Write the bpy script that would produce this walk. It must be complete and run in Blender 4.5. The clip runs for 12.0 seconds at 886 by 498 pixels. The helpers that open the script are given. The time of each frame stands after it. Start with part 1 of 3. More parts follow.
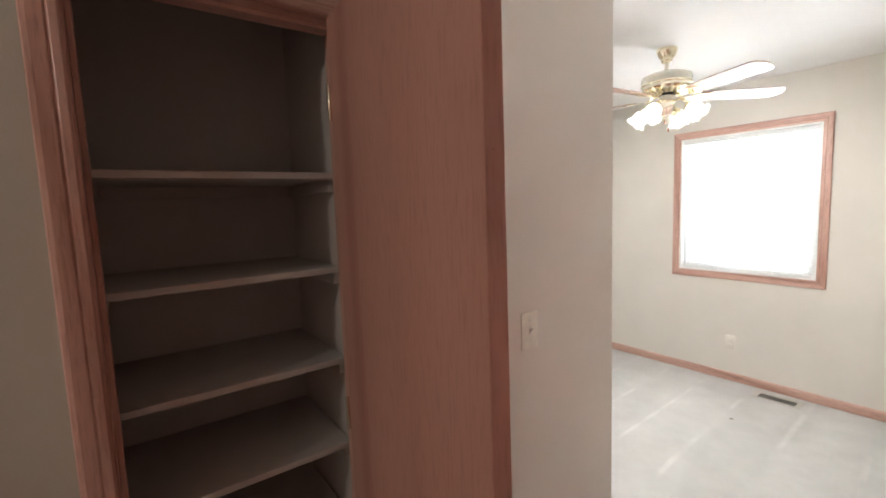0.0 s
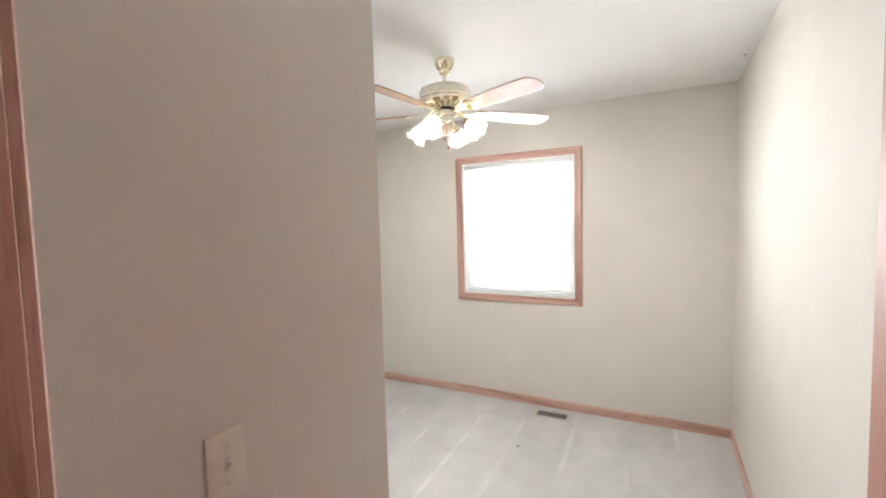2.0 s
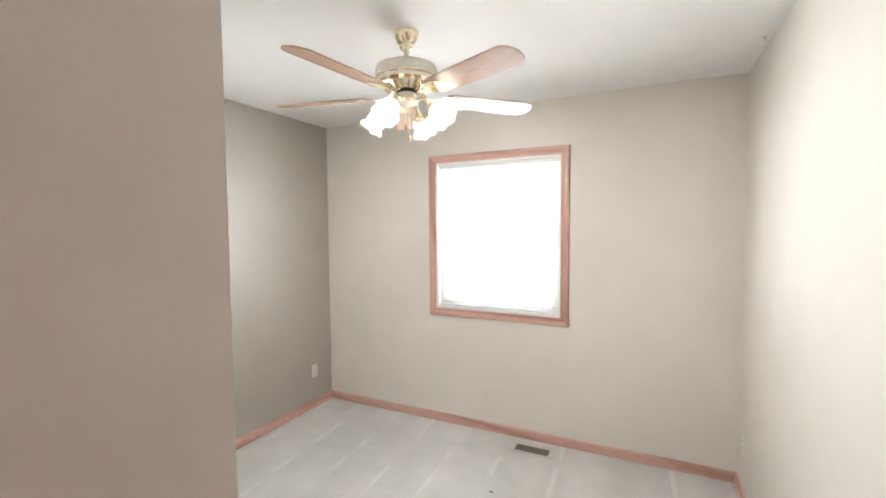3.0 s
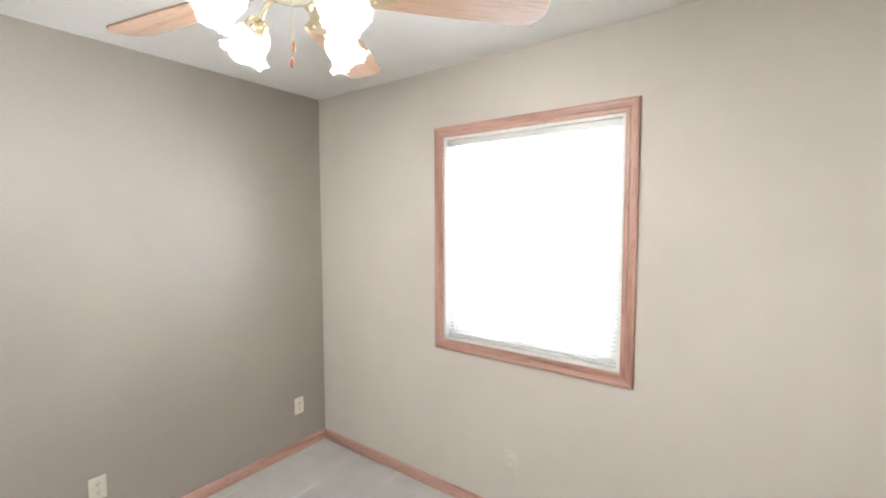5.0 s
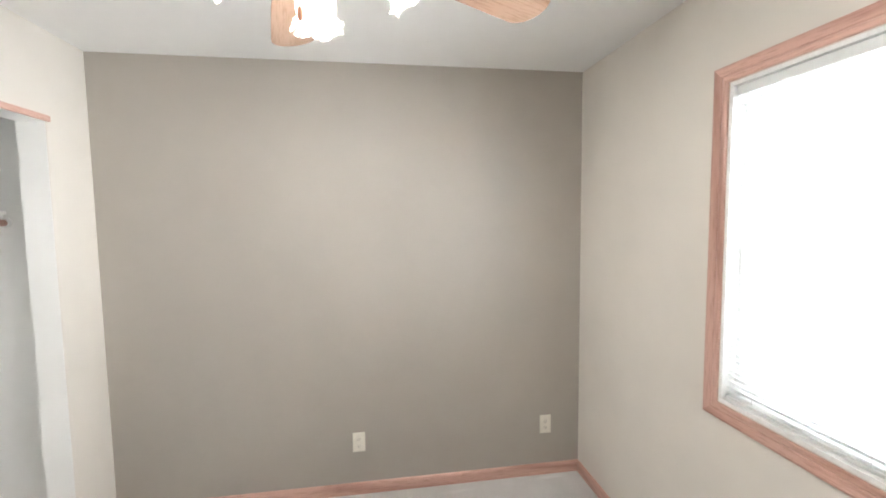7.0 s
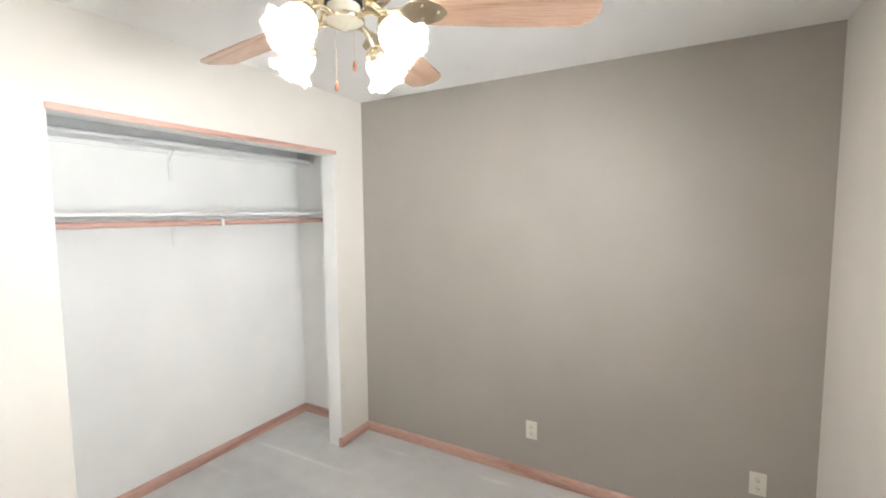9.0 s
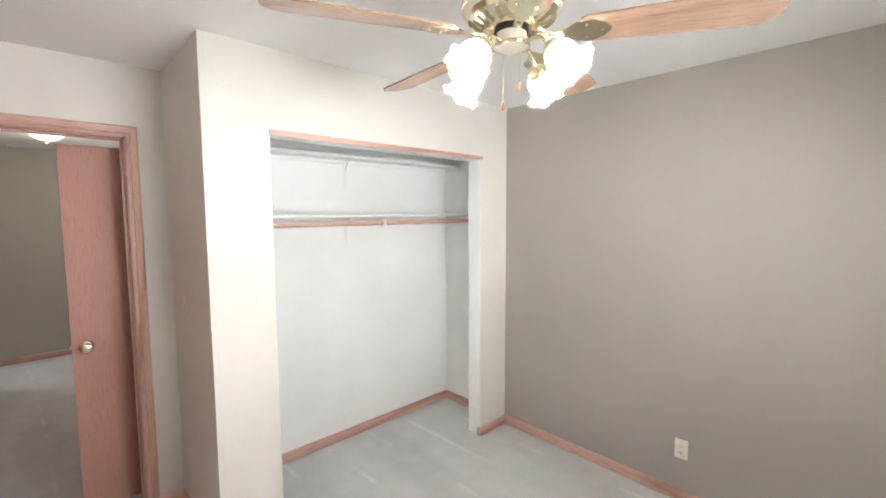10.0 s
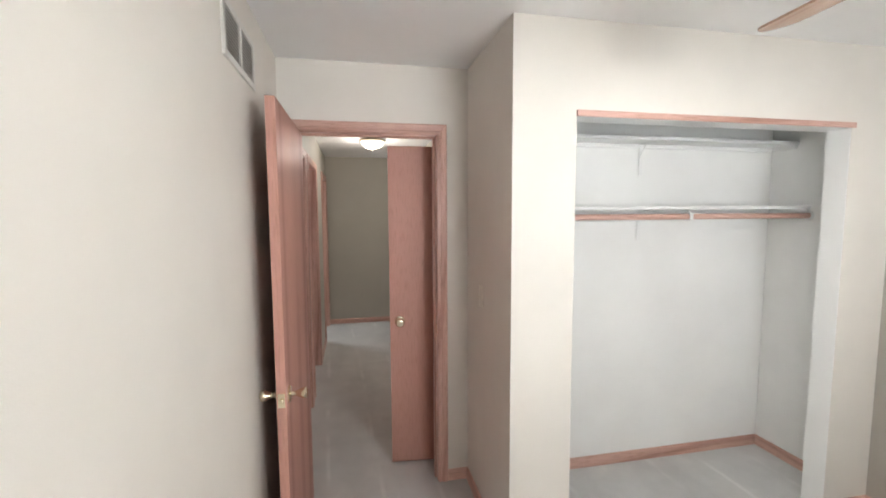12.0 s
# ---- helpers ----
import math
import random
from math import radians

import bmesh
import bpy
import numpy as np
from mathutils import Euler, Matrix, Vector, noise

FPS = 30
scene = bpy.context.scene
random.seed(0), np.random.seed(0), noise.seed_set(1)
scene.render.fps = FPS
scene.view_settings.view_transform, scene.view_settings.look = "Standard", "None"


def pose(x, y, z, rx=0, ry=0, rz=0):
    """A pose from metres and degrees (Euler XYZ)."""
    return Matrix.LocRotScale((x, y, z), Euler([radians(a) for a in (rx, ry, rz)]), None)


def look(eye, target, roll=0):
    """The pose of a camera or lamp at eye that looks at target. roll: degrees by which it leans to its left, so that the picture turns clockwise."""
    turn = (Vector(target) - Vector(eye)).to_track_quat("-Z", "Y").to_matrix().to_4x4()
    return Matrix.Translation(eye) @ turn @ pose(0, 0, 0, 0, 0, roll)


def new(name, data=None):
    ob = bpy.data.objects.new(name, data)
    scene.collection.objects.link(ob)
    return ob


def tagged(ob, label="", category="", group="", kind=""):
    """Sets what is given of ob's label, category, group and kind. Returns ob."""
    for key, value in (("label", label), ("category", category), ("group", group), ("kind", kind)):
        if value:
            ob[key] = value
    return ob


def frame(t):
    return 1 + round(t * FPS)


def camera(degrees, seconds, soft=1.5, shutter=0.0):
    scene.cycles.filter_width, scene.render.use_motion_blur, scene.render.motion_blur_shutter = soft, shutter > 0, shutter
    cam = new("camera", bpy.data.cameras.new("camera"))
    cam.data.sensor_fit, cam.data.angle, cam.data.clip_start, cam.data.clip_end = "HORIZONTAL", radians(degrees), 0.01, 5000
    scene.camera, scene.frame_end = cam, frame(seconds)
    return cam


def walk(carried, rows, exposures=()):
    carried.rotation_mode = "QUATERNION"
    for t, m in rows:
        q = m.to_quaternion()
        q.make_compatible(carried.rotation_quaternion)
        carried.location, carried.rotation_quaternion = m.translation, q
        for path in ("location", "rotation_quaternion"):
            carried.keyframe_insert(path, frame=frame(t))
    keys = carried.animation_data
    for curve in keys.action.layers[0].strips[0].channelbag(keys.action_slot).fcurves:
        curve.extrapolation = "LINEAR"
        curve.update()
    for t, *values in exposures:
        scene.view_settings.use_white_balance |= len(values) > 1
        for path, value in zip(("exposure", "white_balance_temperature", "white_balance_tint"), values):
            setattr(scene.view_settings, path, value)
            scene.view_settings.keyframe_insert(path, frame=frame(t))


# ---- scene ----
import itertools

cam = camera(91.6, 12.0, 1.8)
PATH = [
    (0, (2.947, -1.382, 1.569), (1.342, -0.207, 1.365), -2.1),
    (0.5, (2.891, -1.3, 1.57), (1.542, 0.164, 1.38), -2.0),
    (1, (2.807, -1.205, 1.574), (1.713, 0.461, 1.401), -1.9),
    (1.5, (2.75, -1.079, 1.567), (1.781, 0.665, 1.417), -1.7),
    (2, (2.696, -0.86, 1.562), (1.775, 0.91, 1.434), -1.5),
    (2.5, (2.652, -0.659, 1.573), (1.761, 1.127, 1.453), -1.0),
    (3, (2.614, -0.418, 1.575), (1.747, 1.381, 1.464), -0.4),
    (3.2, (2.598, -0.315, 1.57), (1.737, 1.488, 1.468), -0.3),
    (4.8, (2.525, 0.568, 1.577), (1.454, 2.253, 1.463), 0.1),
    (5, (2.526, 0.658, 1.598), (1.347, 2.268, 1.465), -0.1),
    (5.5, (2.546, 0.857, 1.604), (1.095, 2.225, 1.457), -0.3),
    (6, (2.546, 1.047, 1.612), (0.836, 2.072, 1.445), -0.6),
    (6.5, (2.499, 1.219, 1.601), (0.619, 1.883, 1.444), -0.7),
    (7, (2.446, 1.407, 1.61), (0.475, 1.714, 1.455), -0.7),
    (7.2, (2.428, 1.486, 1.601), (0.44, 1.65, 1.451), -0.7),
    (9, (2.48, 2.071, 1.642), (0.745, 1.09, 1.477), -0.5),
    (9.5, (2.566, 2.039, 1.685), (0.985, 0.828, 1.499), -0.3),
    (10, (2.609, 2.077, 1.669), (1.246, 0.623, 1.5), -0.3),
    (10.5, (2.648, 2.072, 1.683), (1.516, 0.433, 1.508), -0.2),
    (11, (2.703, 2.043, 1.661), (1.802, 0.266, 1.488), -0.4),
    (11.5, (2.724, 1.929, 1.649), (2.043, 0.058, 1.468), -0.3),
    (12, (2.732, 1.727, 1.639), (2.327, -0.223, 1.463), -0.3),
]
walk(cam, [(t, look(eye, target, roll)) for t, eye, target, roll in PATH], [(0, 1.05), (1.2, 0.94), (3, 0.88), (6.5, 0.88), (9.5, 0.75), (11, 0.66), (12, 0.58)])

# ---- world, lamps, exposure ----
world = bpy.data.worlds.new("world")
scene.world = world
world.use_nodes = True
wn = world.node_tree.nodes
sky = wn.new("ShaderNodeTexSky")
sky.sky_type = "NISHITA"
sky.sun_disc = False
sky.sun_elevation, sky.sun_rotation = radians(45), radians(160)
world.node_tree.links.new(sky.outputs[0], wn["Background"].inputs[0])
wn["Background"].inputs[1].default_value = 0.1


def lamp(name, kind, m, power, color=(1, 1, 1), size=0.1, size_y=None):
    data = bpy.data.lights.new(name, kind)
    data.energy, data.color = power, color
    if kind == "AREA":
        data.shape, data.size, data.size_y = "RECTANGLE", size, size_y or size
    else:
        data.shadow_soft_size = size
    ob = new(name, data)
    ob.matrix_world = m
    return ob


# room numbers, metres
H = 2.44                      # ceiling
RX, RY = 3.11, 2.632          # bedroom: x 0..RX, y 0..RY
CX = 2.076                    # outer corner of the closet block
DY = -0.718                   # bedroom face of the door wall
T = 0.115                     # wall thickness
DX0, DX1, DZ = 2.262, 3.030, 2.064   # bedroom doorway
CL0, CL1, CLZ = 0.290, 1.786, 2.042  # closet opening
CB = -0.667                   # closet back wall
WX0, WX1, WZ0, WZ1 = 1.090, 2.050, 0.922, 2.054  # window opening
HX0, HX1, HY = 1.870, 3.105, -4.66   # hall
LY0, LY1, LZ = -1.440, -0.893, 2.045 # linen closet opening
FX, FY = 1.611, 1.297         # ceiling fan axis

for z in (0.310, 0.818):  # daylight through the lower and the upper sash
    lamp("window_daylight", "AREA", pose((WX0 + WX1) / 2, RY + 0.140, WZ0 + z, 90, 0, 180), 12.5, (0.93, 0.97, 1.0), 0.83, 0.470)
lamp("hall_lamp_bulb", "POINT", pose(2.51, -3.08, 2.28), 10.0, (1.0, 0.92, 0.84), 0.06)
lamp("far_room_daylight", "AREA", look((3.95, -4.50, 1.45), (2.6, -3.6, 0.6)), 8, (0.88, 0.94, 1.0), 0.5, 1.0)
FAN_ARMS = [2, 92, 182, 272]
for a in FAN_ARMS:
    ca, sa = math.cos(radians(a)), math.sin(radians(a))
    lamp("fan_bulb", "POINT", pose(FX + 0.166 * ca, FY + 0.166 * sa, 2.057), 13, (1.0, 0.97, 0.925), 0.018)


# ---- materials ----
def material(name, color, rough=0.6, metal=0.0):
    m = bpy.data.materials.new(name)
    m.use_nodes = True
    b = m.node_tree.nodes["Principled BSDF"]
    b.inputs["Base Color"].default_value = (*color, 1)
    b.inputs["Roughness"].default_value = rough
    b.inputs["Metallic"].default_value = metal
    return m, m.node_tree.nodes, m.node_tree.links, b


def coords(n, l, scale=(1, 1, 1), world_space=True):
    """Place in metres, stretched by scale."""
    src = n.new("ShaderNodeNewGeometry").outputs["Position"] if world_space else n.new("ShaderNodeTexCoord").outputs["Object"]
    mp = n.new("ShaderNodeMapping")
    mp.inputs["Scale"].default_value = scale
    l.new(src, mp.inputs["Vector"])
    return mp.outputs["Vector"]


def noise_at(n, l, vec, scale, detail=3, rough=0.55, distortion=0.0):
    t = n.new("ShaderNodeTexNoise")
    t.inputs["Scale"].default_value, t.inputs["Detail"].default_value = scale, detail
    t.inputs["Roughness"].default_value, t.inputs["Distortion"].default_value = rough, distortion
    l.new(vec, t.inputs["Vector"])
    return t.outputs["Fac"]


def ramp(n, l, fac, stops):
    r = n.new("ShaderNodeValToRGB")
    e = r.color_ramp.elements
    while len(e) < len(stops):
        e.new(0.5)
    for k, (p, c) in zip(e, stops):
        k.position, k.color = p, (*c, 1)
    l.new(fac, r.inputs["Fac"])
    return r.outputs["Color"]


def bump(n, l, b, fac, strength, distance, after=None):
    k = n.new("ShaderNodeBump")
    k.inputs["Strength"].default_value, k.inputs["Distance"].default_value = strength, distance
    l.new(fac, k.inputs["Height"])
    if after is not None:
        l.new(after, k.inputs["Normal"])
    l.new(k.outputs["Normal"], b.inputs["Normal"])
    return k.outputs["Normal"]


def mixed(n, l, mode, fac, a, c):
    x = n.new("ShaderNodeMix")
    x.data_type, x.blend_type = "RGBA", mode
    for sock, v in ((x.inputs[0], fac), (x.inputs[6], a), (x.inputs[7], c)):
        if hasattr(v, "links"):
            l.new(v, sock)
        elif isinstance(v, tuple):
            sock.default_value = (*v, 1)
        else:
            sock.default_value = v
    return x.outputs[2]


def paint(name, color, rough=0.55, relief=0.25):
    """Rolled wall paint: faint blotches, roller stipple, a few scuffs."""
    m, n, l, b = material(name, color, rough)
    v = coords(n, l)
    lo, hi = tuple(c * 0.95 for c in color), tuple(min(1, c * 1.035) for c in color)
    base = ramp(n, l, noise_at(n, l, v, 1.7, 4), [(0.3, lo), (0.7, hi)])
    scuff = ramp(n, l, noise_at(n, l, v, 9, 5, 0.7), [(0.70, (1, 1, 1)), (0.80, (0.93, 0.92, 0.91))])
    l.new(mixed(n, l, "MULTIPLY", 1.0, base, scuff), b.inputs["Base Color"])
    bump(n, l, b, noise_at(n, l, v, 240, 2), relief, 0.0012)
    return m


def wood(name, axis, dark, mid, light, rough=0.38, bands=5.0, twist=9.0, pore=0.75, flame=None):
    """Stained oak, the grain along one axis (0 x, 1 y, 2 z)."""
    m, n, l, b = material(name, mid, rough)
    s = [1.0, 1.0, 1.0]
    s[axis] = 0.075
    v = coords(n, l, tuple(s), False)
    info = n.new("ShaderNodeObjectInfo")
    shift = n.new("ShaderNodeVectorMath")
    shift.operation = "MULTIPLY_ADD"
    l.new(info.outputs["Random"], shift.inputs[0])
    shift.inputs[1].default_value = (0.12, 0.0, 0.05) if flame else (3.1, 2.3, 1.7)
    l.new(v, shift.inputs[2])
    v = shift.outputs[0]
    w = n.new("ShaderNodeTexWave")
    w.wave_type, w.bands_direction = "BANDS", "DIAGONAL"
    at = v
    if flame:  # flat-sawn sheet: nested arches about a heart line
        w.wave_type, w.rings_direction = "RINGS", "Y"
        heart = n.new("ShaderNodeVectorMath")
        heart.operation = "SUBTRACT"
        heart.inputs[1].default_value = flame
        l.new(v, heart.inputs[0])
        at = heart.outputs[0]
    w.inputs["Scale"].default_value, w.inputs["Distortion"].default_value = bands, twist
    w.inputs["Detail"].default_value, w.inputs["Detail Scale"].default_value = 2.0, 0.9
    l.new(at, w.inputs["Vector"])
    figure = ramp(n, l, w.outputs["Fac"], [(0.0, dark), (0.22, mid), (1.0, light)])
    fine = noise_at(n, l, v, 170, 3, 0.6)
    pores = ramp(n, l, fine, [(0.33, (0.72, 0.66, 0.62)), (0.5, (1, 1, 1))])
    cloud = ramp(n, l, noise_at(n, l, v, 3.0, 2), [(0.3, (0.86, 0.84, 0.83)), (0.7, (1.05, 1.05, 1.05))])
    c = mixed(n, l, "MULTIPLY", pore, figure, pores)
    l.new(mixed(n, l, "MULTIPLY", 0.8, c, cloud), b.inputs["Base Color"])
    bump(n, l, b, fine, 0.15, 0.0008)
    b.inputs["Coat Weight"].default_value = 0.12
    b.inputs["Coat Roughness"].default_value = 0.35
    return m


BEIGE = paint("beige_paint", (0.765, 0.728, 0.674), 0.75)
TAUPE = paint("taupe_paint", (0.42, 0.387, 0.345), 0.45)
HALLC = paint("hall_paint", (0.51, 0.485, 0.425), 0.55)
WHITE = paint("white_paint", (0.89, 0.89, 0.875), 0.5)
LINEN = paint("linen_closet_paint", (0.57, 0.552, 0.53), 0.6)

OAK = [wood("oak_trim_" + k, i, (0.51, 0.295, 0.238), (0.625, 0.385, 0.318), (0.685, 0.435, 0.365)) for i, k in enumerate("xyz")]
VENEER = wood("oak_veneer", 2, (0.44, 0.212, 0.168), (0.53, 0.278, 0.224), (0.565, 0.303, 0.247), 0.55, 1.2, 7.0, 0.5, (0.50, 0.0, 0.07))
BLADEWOOD = wood("blade_oak", 0, (0.42, 0.265, 0.185), (0.48, 0.315, 0.228), (0.52, 0.35, 0.258), 0.25)


def ceiling_material():
    m, n, l, b = material("ceiling_texture", (0.78, 0.77, 0.75), 0.85)
    v = coords(n, l)
    l.new(ramp(n, l, noise_at(n, l, v, 2.2, 4), [(0.3, (0.88, 0.878, 0.872)), (0.7, (0.92, 0.918, 0.912))]), b.inputs["Base Color"])
    first = bump(n, l, b, noise_at(n, l, v, 130, 4, 0.7), 0.5, 0.003)
    bump(n, l, b, noise_at(n, l, v, 38, 3), 0.25, 0.004, first)
    return m


def carpet_material():
    """Cut pile with the wedge marks of a vacuum cleaner."""
    m, n, l, b = material("grey_carpet", (0.5, 0.49, 0.47), 0.95)
    v = coords(n, l)
    pile = noise_at(n, l, v, 420, 3, 0.7)
    tone = ramp(n, l, noise_at(n, l, v, 5.0, 6, 0.62), [(0.3, (0.64, 0.637, 0.632)), (0.7, (0.74, 0.737, 0.732))])
    # pile brushed up by the edges of the cleaner's head, in broken strokes
    turned = n.new("ShaderNodeMapping")
    turned.inputs["Rotation"].default_value = (0, 0, radians(-14))
    turned.inputs["Scale"].default_value = (1, 0.22, 1)
    l.new(v, turned.inputs["Vector"])
    w = n.new("ShaderNodeTexWave")
    w.wave_type, w.bands_direction, w.wave_profile = "BANDS", "X", "SIN"
    w.inputs["Scale"].default_value, w.inputs["Distortion"].default_value = 0.95, 2.2
    w.inputs["Detail"].default_value, w.inputs["Detail Scale"].default_value = 1.0, 1.0
    l.new(turned.outputs[0], w.inputs["Vector"])
    crest = ramp(n, l, w.outputs["Fac"], [(0.965, (0, 0, 0)), (1.0, (1, 1, 1))])
    broken = ramp(n, l, noise_at(n, l, v, 2.6, 2), [(0.46, (0, 0, 0)), (0.60, (1, 1, 1))])
    swathe = ramp(n, l, noise_at(n, l, turned.outputs[0], 2.4, 1), [(0.42, (0.93, 0.93, 0.93)), (0.50, (1, 1, 1)), (0.60, (1.04, 1.04, 1.04))])
    strokes = mixed(n, l, "ADD", 0.16, swathe, mixed(n, l, "MULTIPLY", 1.0, crest, broken))
    c = mixed(n, l, "MULTIPLY", 1.0, tone, strokes)
    tuft = ramp(n, l, pile, [(0.3, (0.80, 0.79, 0.78)), (0.6, (1.03, 1.03, 1.03))])
    l.new(mixed(n, l, "MULTIPLY", 1.0, c, tuft), b.inputs["Base Color"])
    b.inputs["Sheen Weight"].default_value = 0.25
    first = bump(n, l, b, pile, 0.6, 0.006)
    bump(n, l, b, noise_at(n, l, v, 24, 3), 0.2, 0.008, first)
    return m


def simple(name, color, rough=0.4, metal=0.0, scale=40, amount=0.06):
    m, n, l, b = material(name, color, rough, metal)
    v = coords(n, l, (1, 1, 1), False)
    f = noise_at(n, l, v, scale, 3)
    l.new(ramp(n, l, f, [(0.3, tuple(c * (1 - amount) for c in color)), (0.7, tuple(min(1, c * (1 + amount)) for c in color))]), b.inputs["Base Color"])
    r = n.new("ShaderNodeMapRange")
    r.inputs["To Min"].default_value, r.inputs["To Max"].default_value = rough * 0.85, min(1, rough * 1.2)
    l.new(f, r.inputs["Value"])
    l.new(r.outputs[0], b.inputs["Roughness"])
    return m


def glowing(name, color, strength, base=(0.9, 0.88, 0.84), rough=0.3):
    m, n, l, b = material(name, base, rough)
    v = coords(n, l, (1, 1, 1), False)
    l.new(ramp(n, l, noise_at(n, l, v, 30, 3), [(0.3, tuple(c * 0.95 for c in base)), (0.7, base)]), b.inputs["Base Color"])
    b.inputs["Emission Color"].default_value = (*color, 1)
    b.inputs["Emission Strength"].default_value = strength
    return m


def lit_glass(name):
    """Frosted glass that lets the bulb's light through."""
    m, n, l, b = material(name, (0.88, 0.86, 0.82), 0.25)
    b.inputs["Emission Color"].default_value = (1.0, 0.94, 0.84, 1)
    b.inputs["Emission Strength"].default_value = 0.45
    tr = n.new("ShaderNodeBsdfTranslucent")
    tr.inputs["Color"].default_value = (0.99, 0.98, 0.95, 1)
    mx = n.new("ShaderNodeMixShader")
    v = coords(n, l, (1, 1, 1), False)
    # the bulb's fall-off towards the flared lip, put in as lower translucency
    axis = n.new("ShaderNodeSeparateXYZ")
    l.new(v, axis.inputs[0])
    lip = n.new("ShaderNodeMapRange")
    lip.inputs["From Min"].default_value, lip.inputs["From Max"].default_value = -0.115, -0.078
    lip.inputs["To Min"].default_value, lip.inputs["To Max"].default_value = 0.004, 0.93
    l.new(axis.outputs["Z"], lip.inputs["Value"])
    l.new(lip.outputs[0], mx.inputs[0])
    l.new(b.outputs[0], mx.inputs[1])
    l.new(tr.outputs[0], mx.inputs[2])
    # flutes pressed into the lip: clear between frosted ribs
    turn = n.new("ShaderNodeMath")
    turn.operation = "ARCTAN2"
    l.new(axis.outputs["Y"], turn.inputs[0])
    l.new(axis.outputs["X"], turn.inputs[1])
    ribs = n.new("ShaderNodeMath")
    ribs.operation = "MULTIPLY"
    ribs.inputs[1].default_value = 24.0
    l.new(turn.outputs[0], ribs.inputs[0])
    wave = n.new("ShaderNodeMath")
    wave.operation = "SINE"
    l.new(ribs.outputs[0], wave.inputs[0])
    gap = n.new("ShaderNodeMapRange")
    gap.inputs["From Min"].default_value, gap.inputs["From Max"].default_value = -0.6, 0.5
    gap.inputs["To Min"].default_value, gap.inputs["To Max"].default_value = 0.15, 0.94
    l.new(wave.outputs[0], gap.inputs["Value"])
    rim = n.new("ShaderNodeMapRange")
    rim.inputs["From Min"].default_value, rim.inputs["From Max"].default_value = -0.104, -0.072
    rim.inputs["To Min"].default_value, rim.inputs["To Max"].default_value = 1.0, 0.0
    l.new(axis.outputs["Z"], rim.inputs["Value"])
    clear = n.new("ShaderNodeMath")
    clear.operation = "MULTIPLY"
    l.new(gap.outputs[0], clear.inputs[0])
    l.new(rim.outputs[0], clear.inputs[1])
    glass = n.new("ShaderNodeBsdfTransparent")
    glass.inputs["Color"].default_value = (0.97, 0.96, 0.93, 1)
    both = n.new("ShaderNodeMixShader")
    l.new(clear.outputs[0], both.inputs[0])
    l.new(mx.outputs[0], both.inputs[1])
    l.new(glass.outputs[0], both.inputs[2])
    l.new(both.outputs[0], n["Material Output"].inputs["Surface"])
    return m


def blind_material():
    """Thin enamelled slat that glows a little when lit from behind."""
    m, n, l, b = material("blind_slat_enamel", (0.86, 0.87, 0.86), 0.35)
    v = coords(n, l, (1, 1, 1), False)
    l.new(ramp(n, l, noise_at(n, l, v, 40, 3), [(0.3, (0.83, 0.84, 0.83)), (0.7, (0.88, 0.89, 0.88))]), b.inputs["Base Color"])
    tr = n.new("ShaderNodeBsdfTranslucent")
    tr.inputs["Color"].default_value = (0.9, 0.92, 0.92, 1)
    mx = n.new("ShaderNodeMixShader")
    mx.inputs[0].default_value = 0.12
    l.new(b.outputs[0], mx.inputs[1])
    l.new(tr.outputs[0], mx.inputs[2])
    l.new(mx.outputs[0], n["Material Output"].inputs["Surface"])
    return m


CEIL = ceiling_material()
CARPET = carpet_material()
BRASS = simple("polished_brass", (0.90, 0.82, 0.63), 0.15, 1.0)
CREAM = simple("cream_enamel", (0.86, 0.82, 0.71), 0.22)
PLATE = simple("ivory_plastic", (0.80, 0.77, 0.69), 0.35)
SLOT = simple("dark_slot", (0.03, 0.03, 0.03), 0.6)
VINYL = simple("white_vinyl", (0.88, 0.89, 0.885), 0.35)
SLATM = blind_material()
VENT = simple("shaded_brass", (0.36, 0.30, 0.19), 0.5)
METALW = simple("painted_grille", (0.72, 0.70, 0.66), 0.4)
REGISTER = simple("register_steel", (0.62, 0.59, 0.55), 0.4)
FIN = simple("shaded_register_fin", (0.24, 0.22, 0.20), 0.45)
DARKBOX = simple("duct_shadow", (0.05, 0.045, 0.04), 0.8)
BACKING = simple("grille_shade_grey", (0.58, 0.56, 0.54), 0.9)
NICKEL = simple("worn_brass_knob", (0.72, 0.64, 0.50), 0.22, 1.0)
SHELFW = paint("shelf_white", (0.85, 0.85, 0.84), 0.45, 0.1)
SHELFT = paint("shelf_tan", (0.52, 0.495, 0.465), 0.5, 0.1)
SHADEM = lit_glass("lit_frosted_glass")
DOMEM = glowing("lit_dome_glass", (1.0, 0.90, 0.72), 1.6)
BULBM = glowing("lit_bulb", (1.0, 0.9, 0.75), 8)
WOODBEAD = simple("turned_wood_bead", (0.36, 0.16, 0.09), 0.35)
SPECK = simple("lint", (0.10, 0.09, 0.08), 0.9)


def glass_material():
    m, n, l, b = material("window_glass", (1, 1, 1), 0.0)
    b.inputs["Transmission Weight"].default_value = 1.0
    b.inputs["IOR"].default_value = 1.45
    return m


def backdrop_material():
    m, n, l, b = material("overcast_glow", (0.8, 0.85, 0.9), 1.0)
    b.inputs["Emission Color"].default_value = (0.93, 0.97, 1.0, 1)
    b.inputs["Emission Strength"].default_value = 2.0
    return m


GLASS = glass_material()
GLOW = backdrop_material()


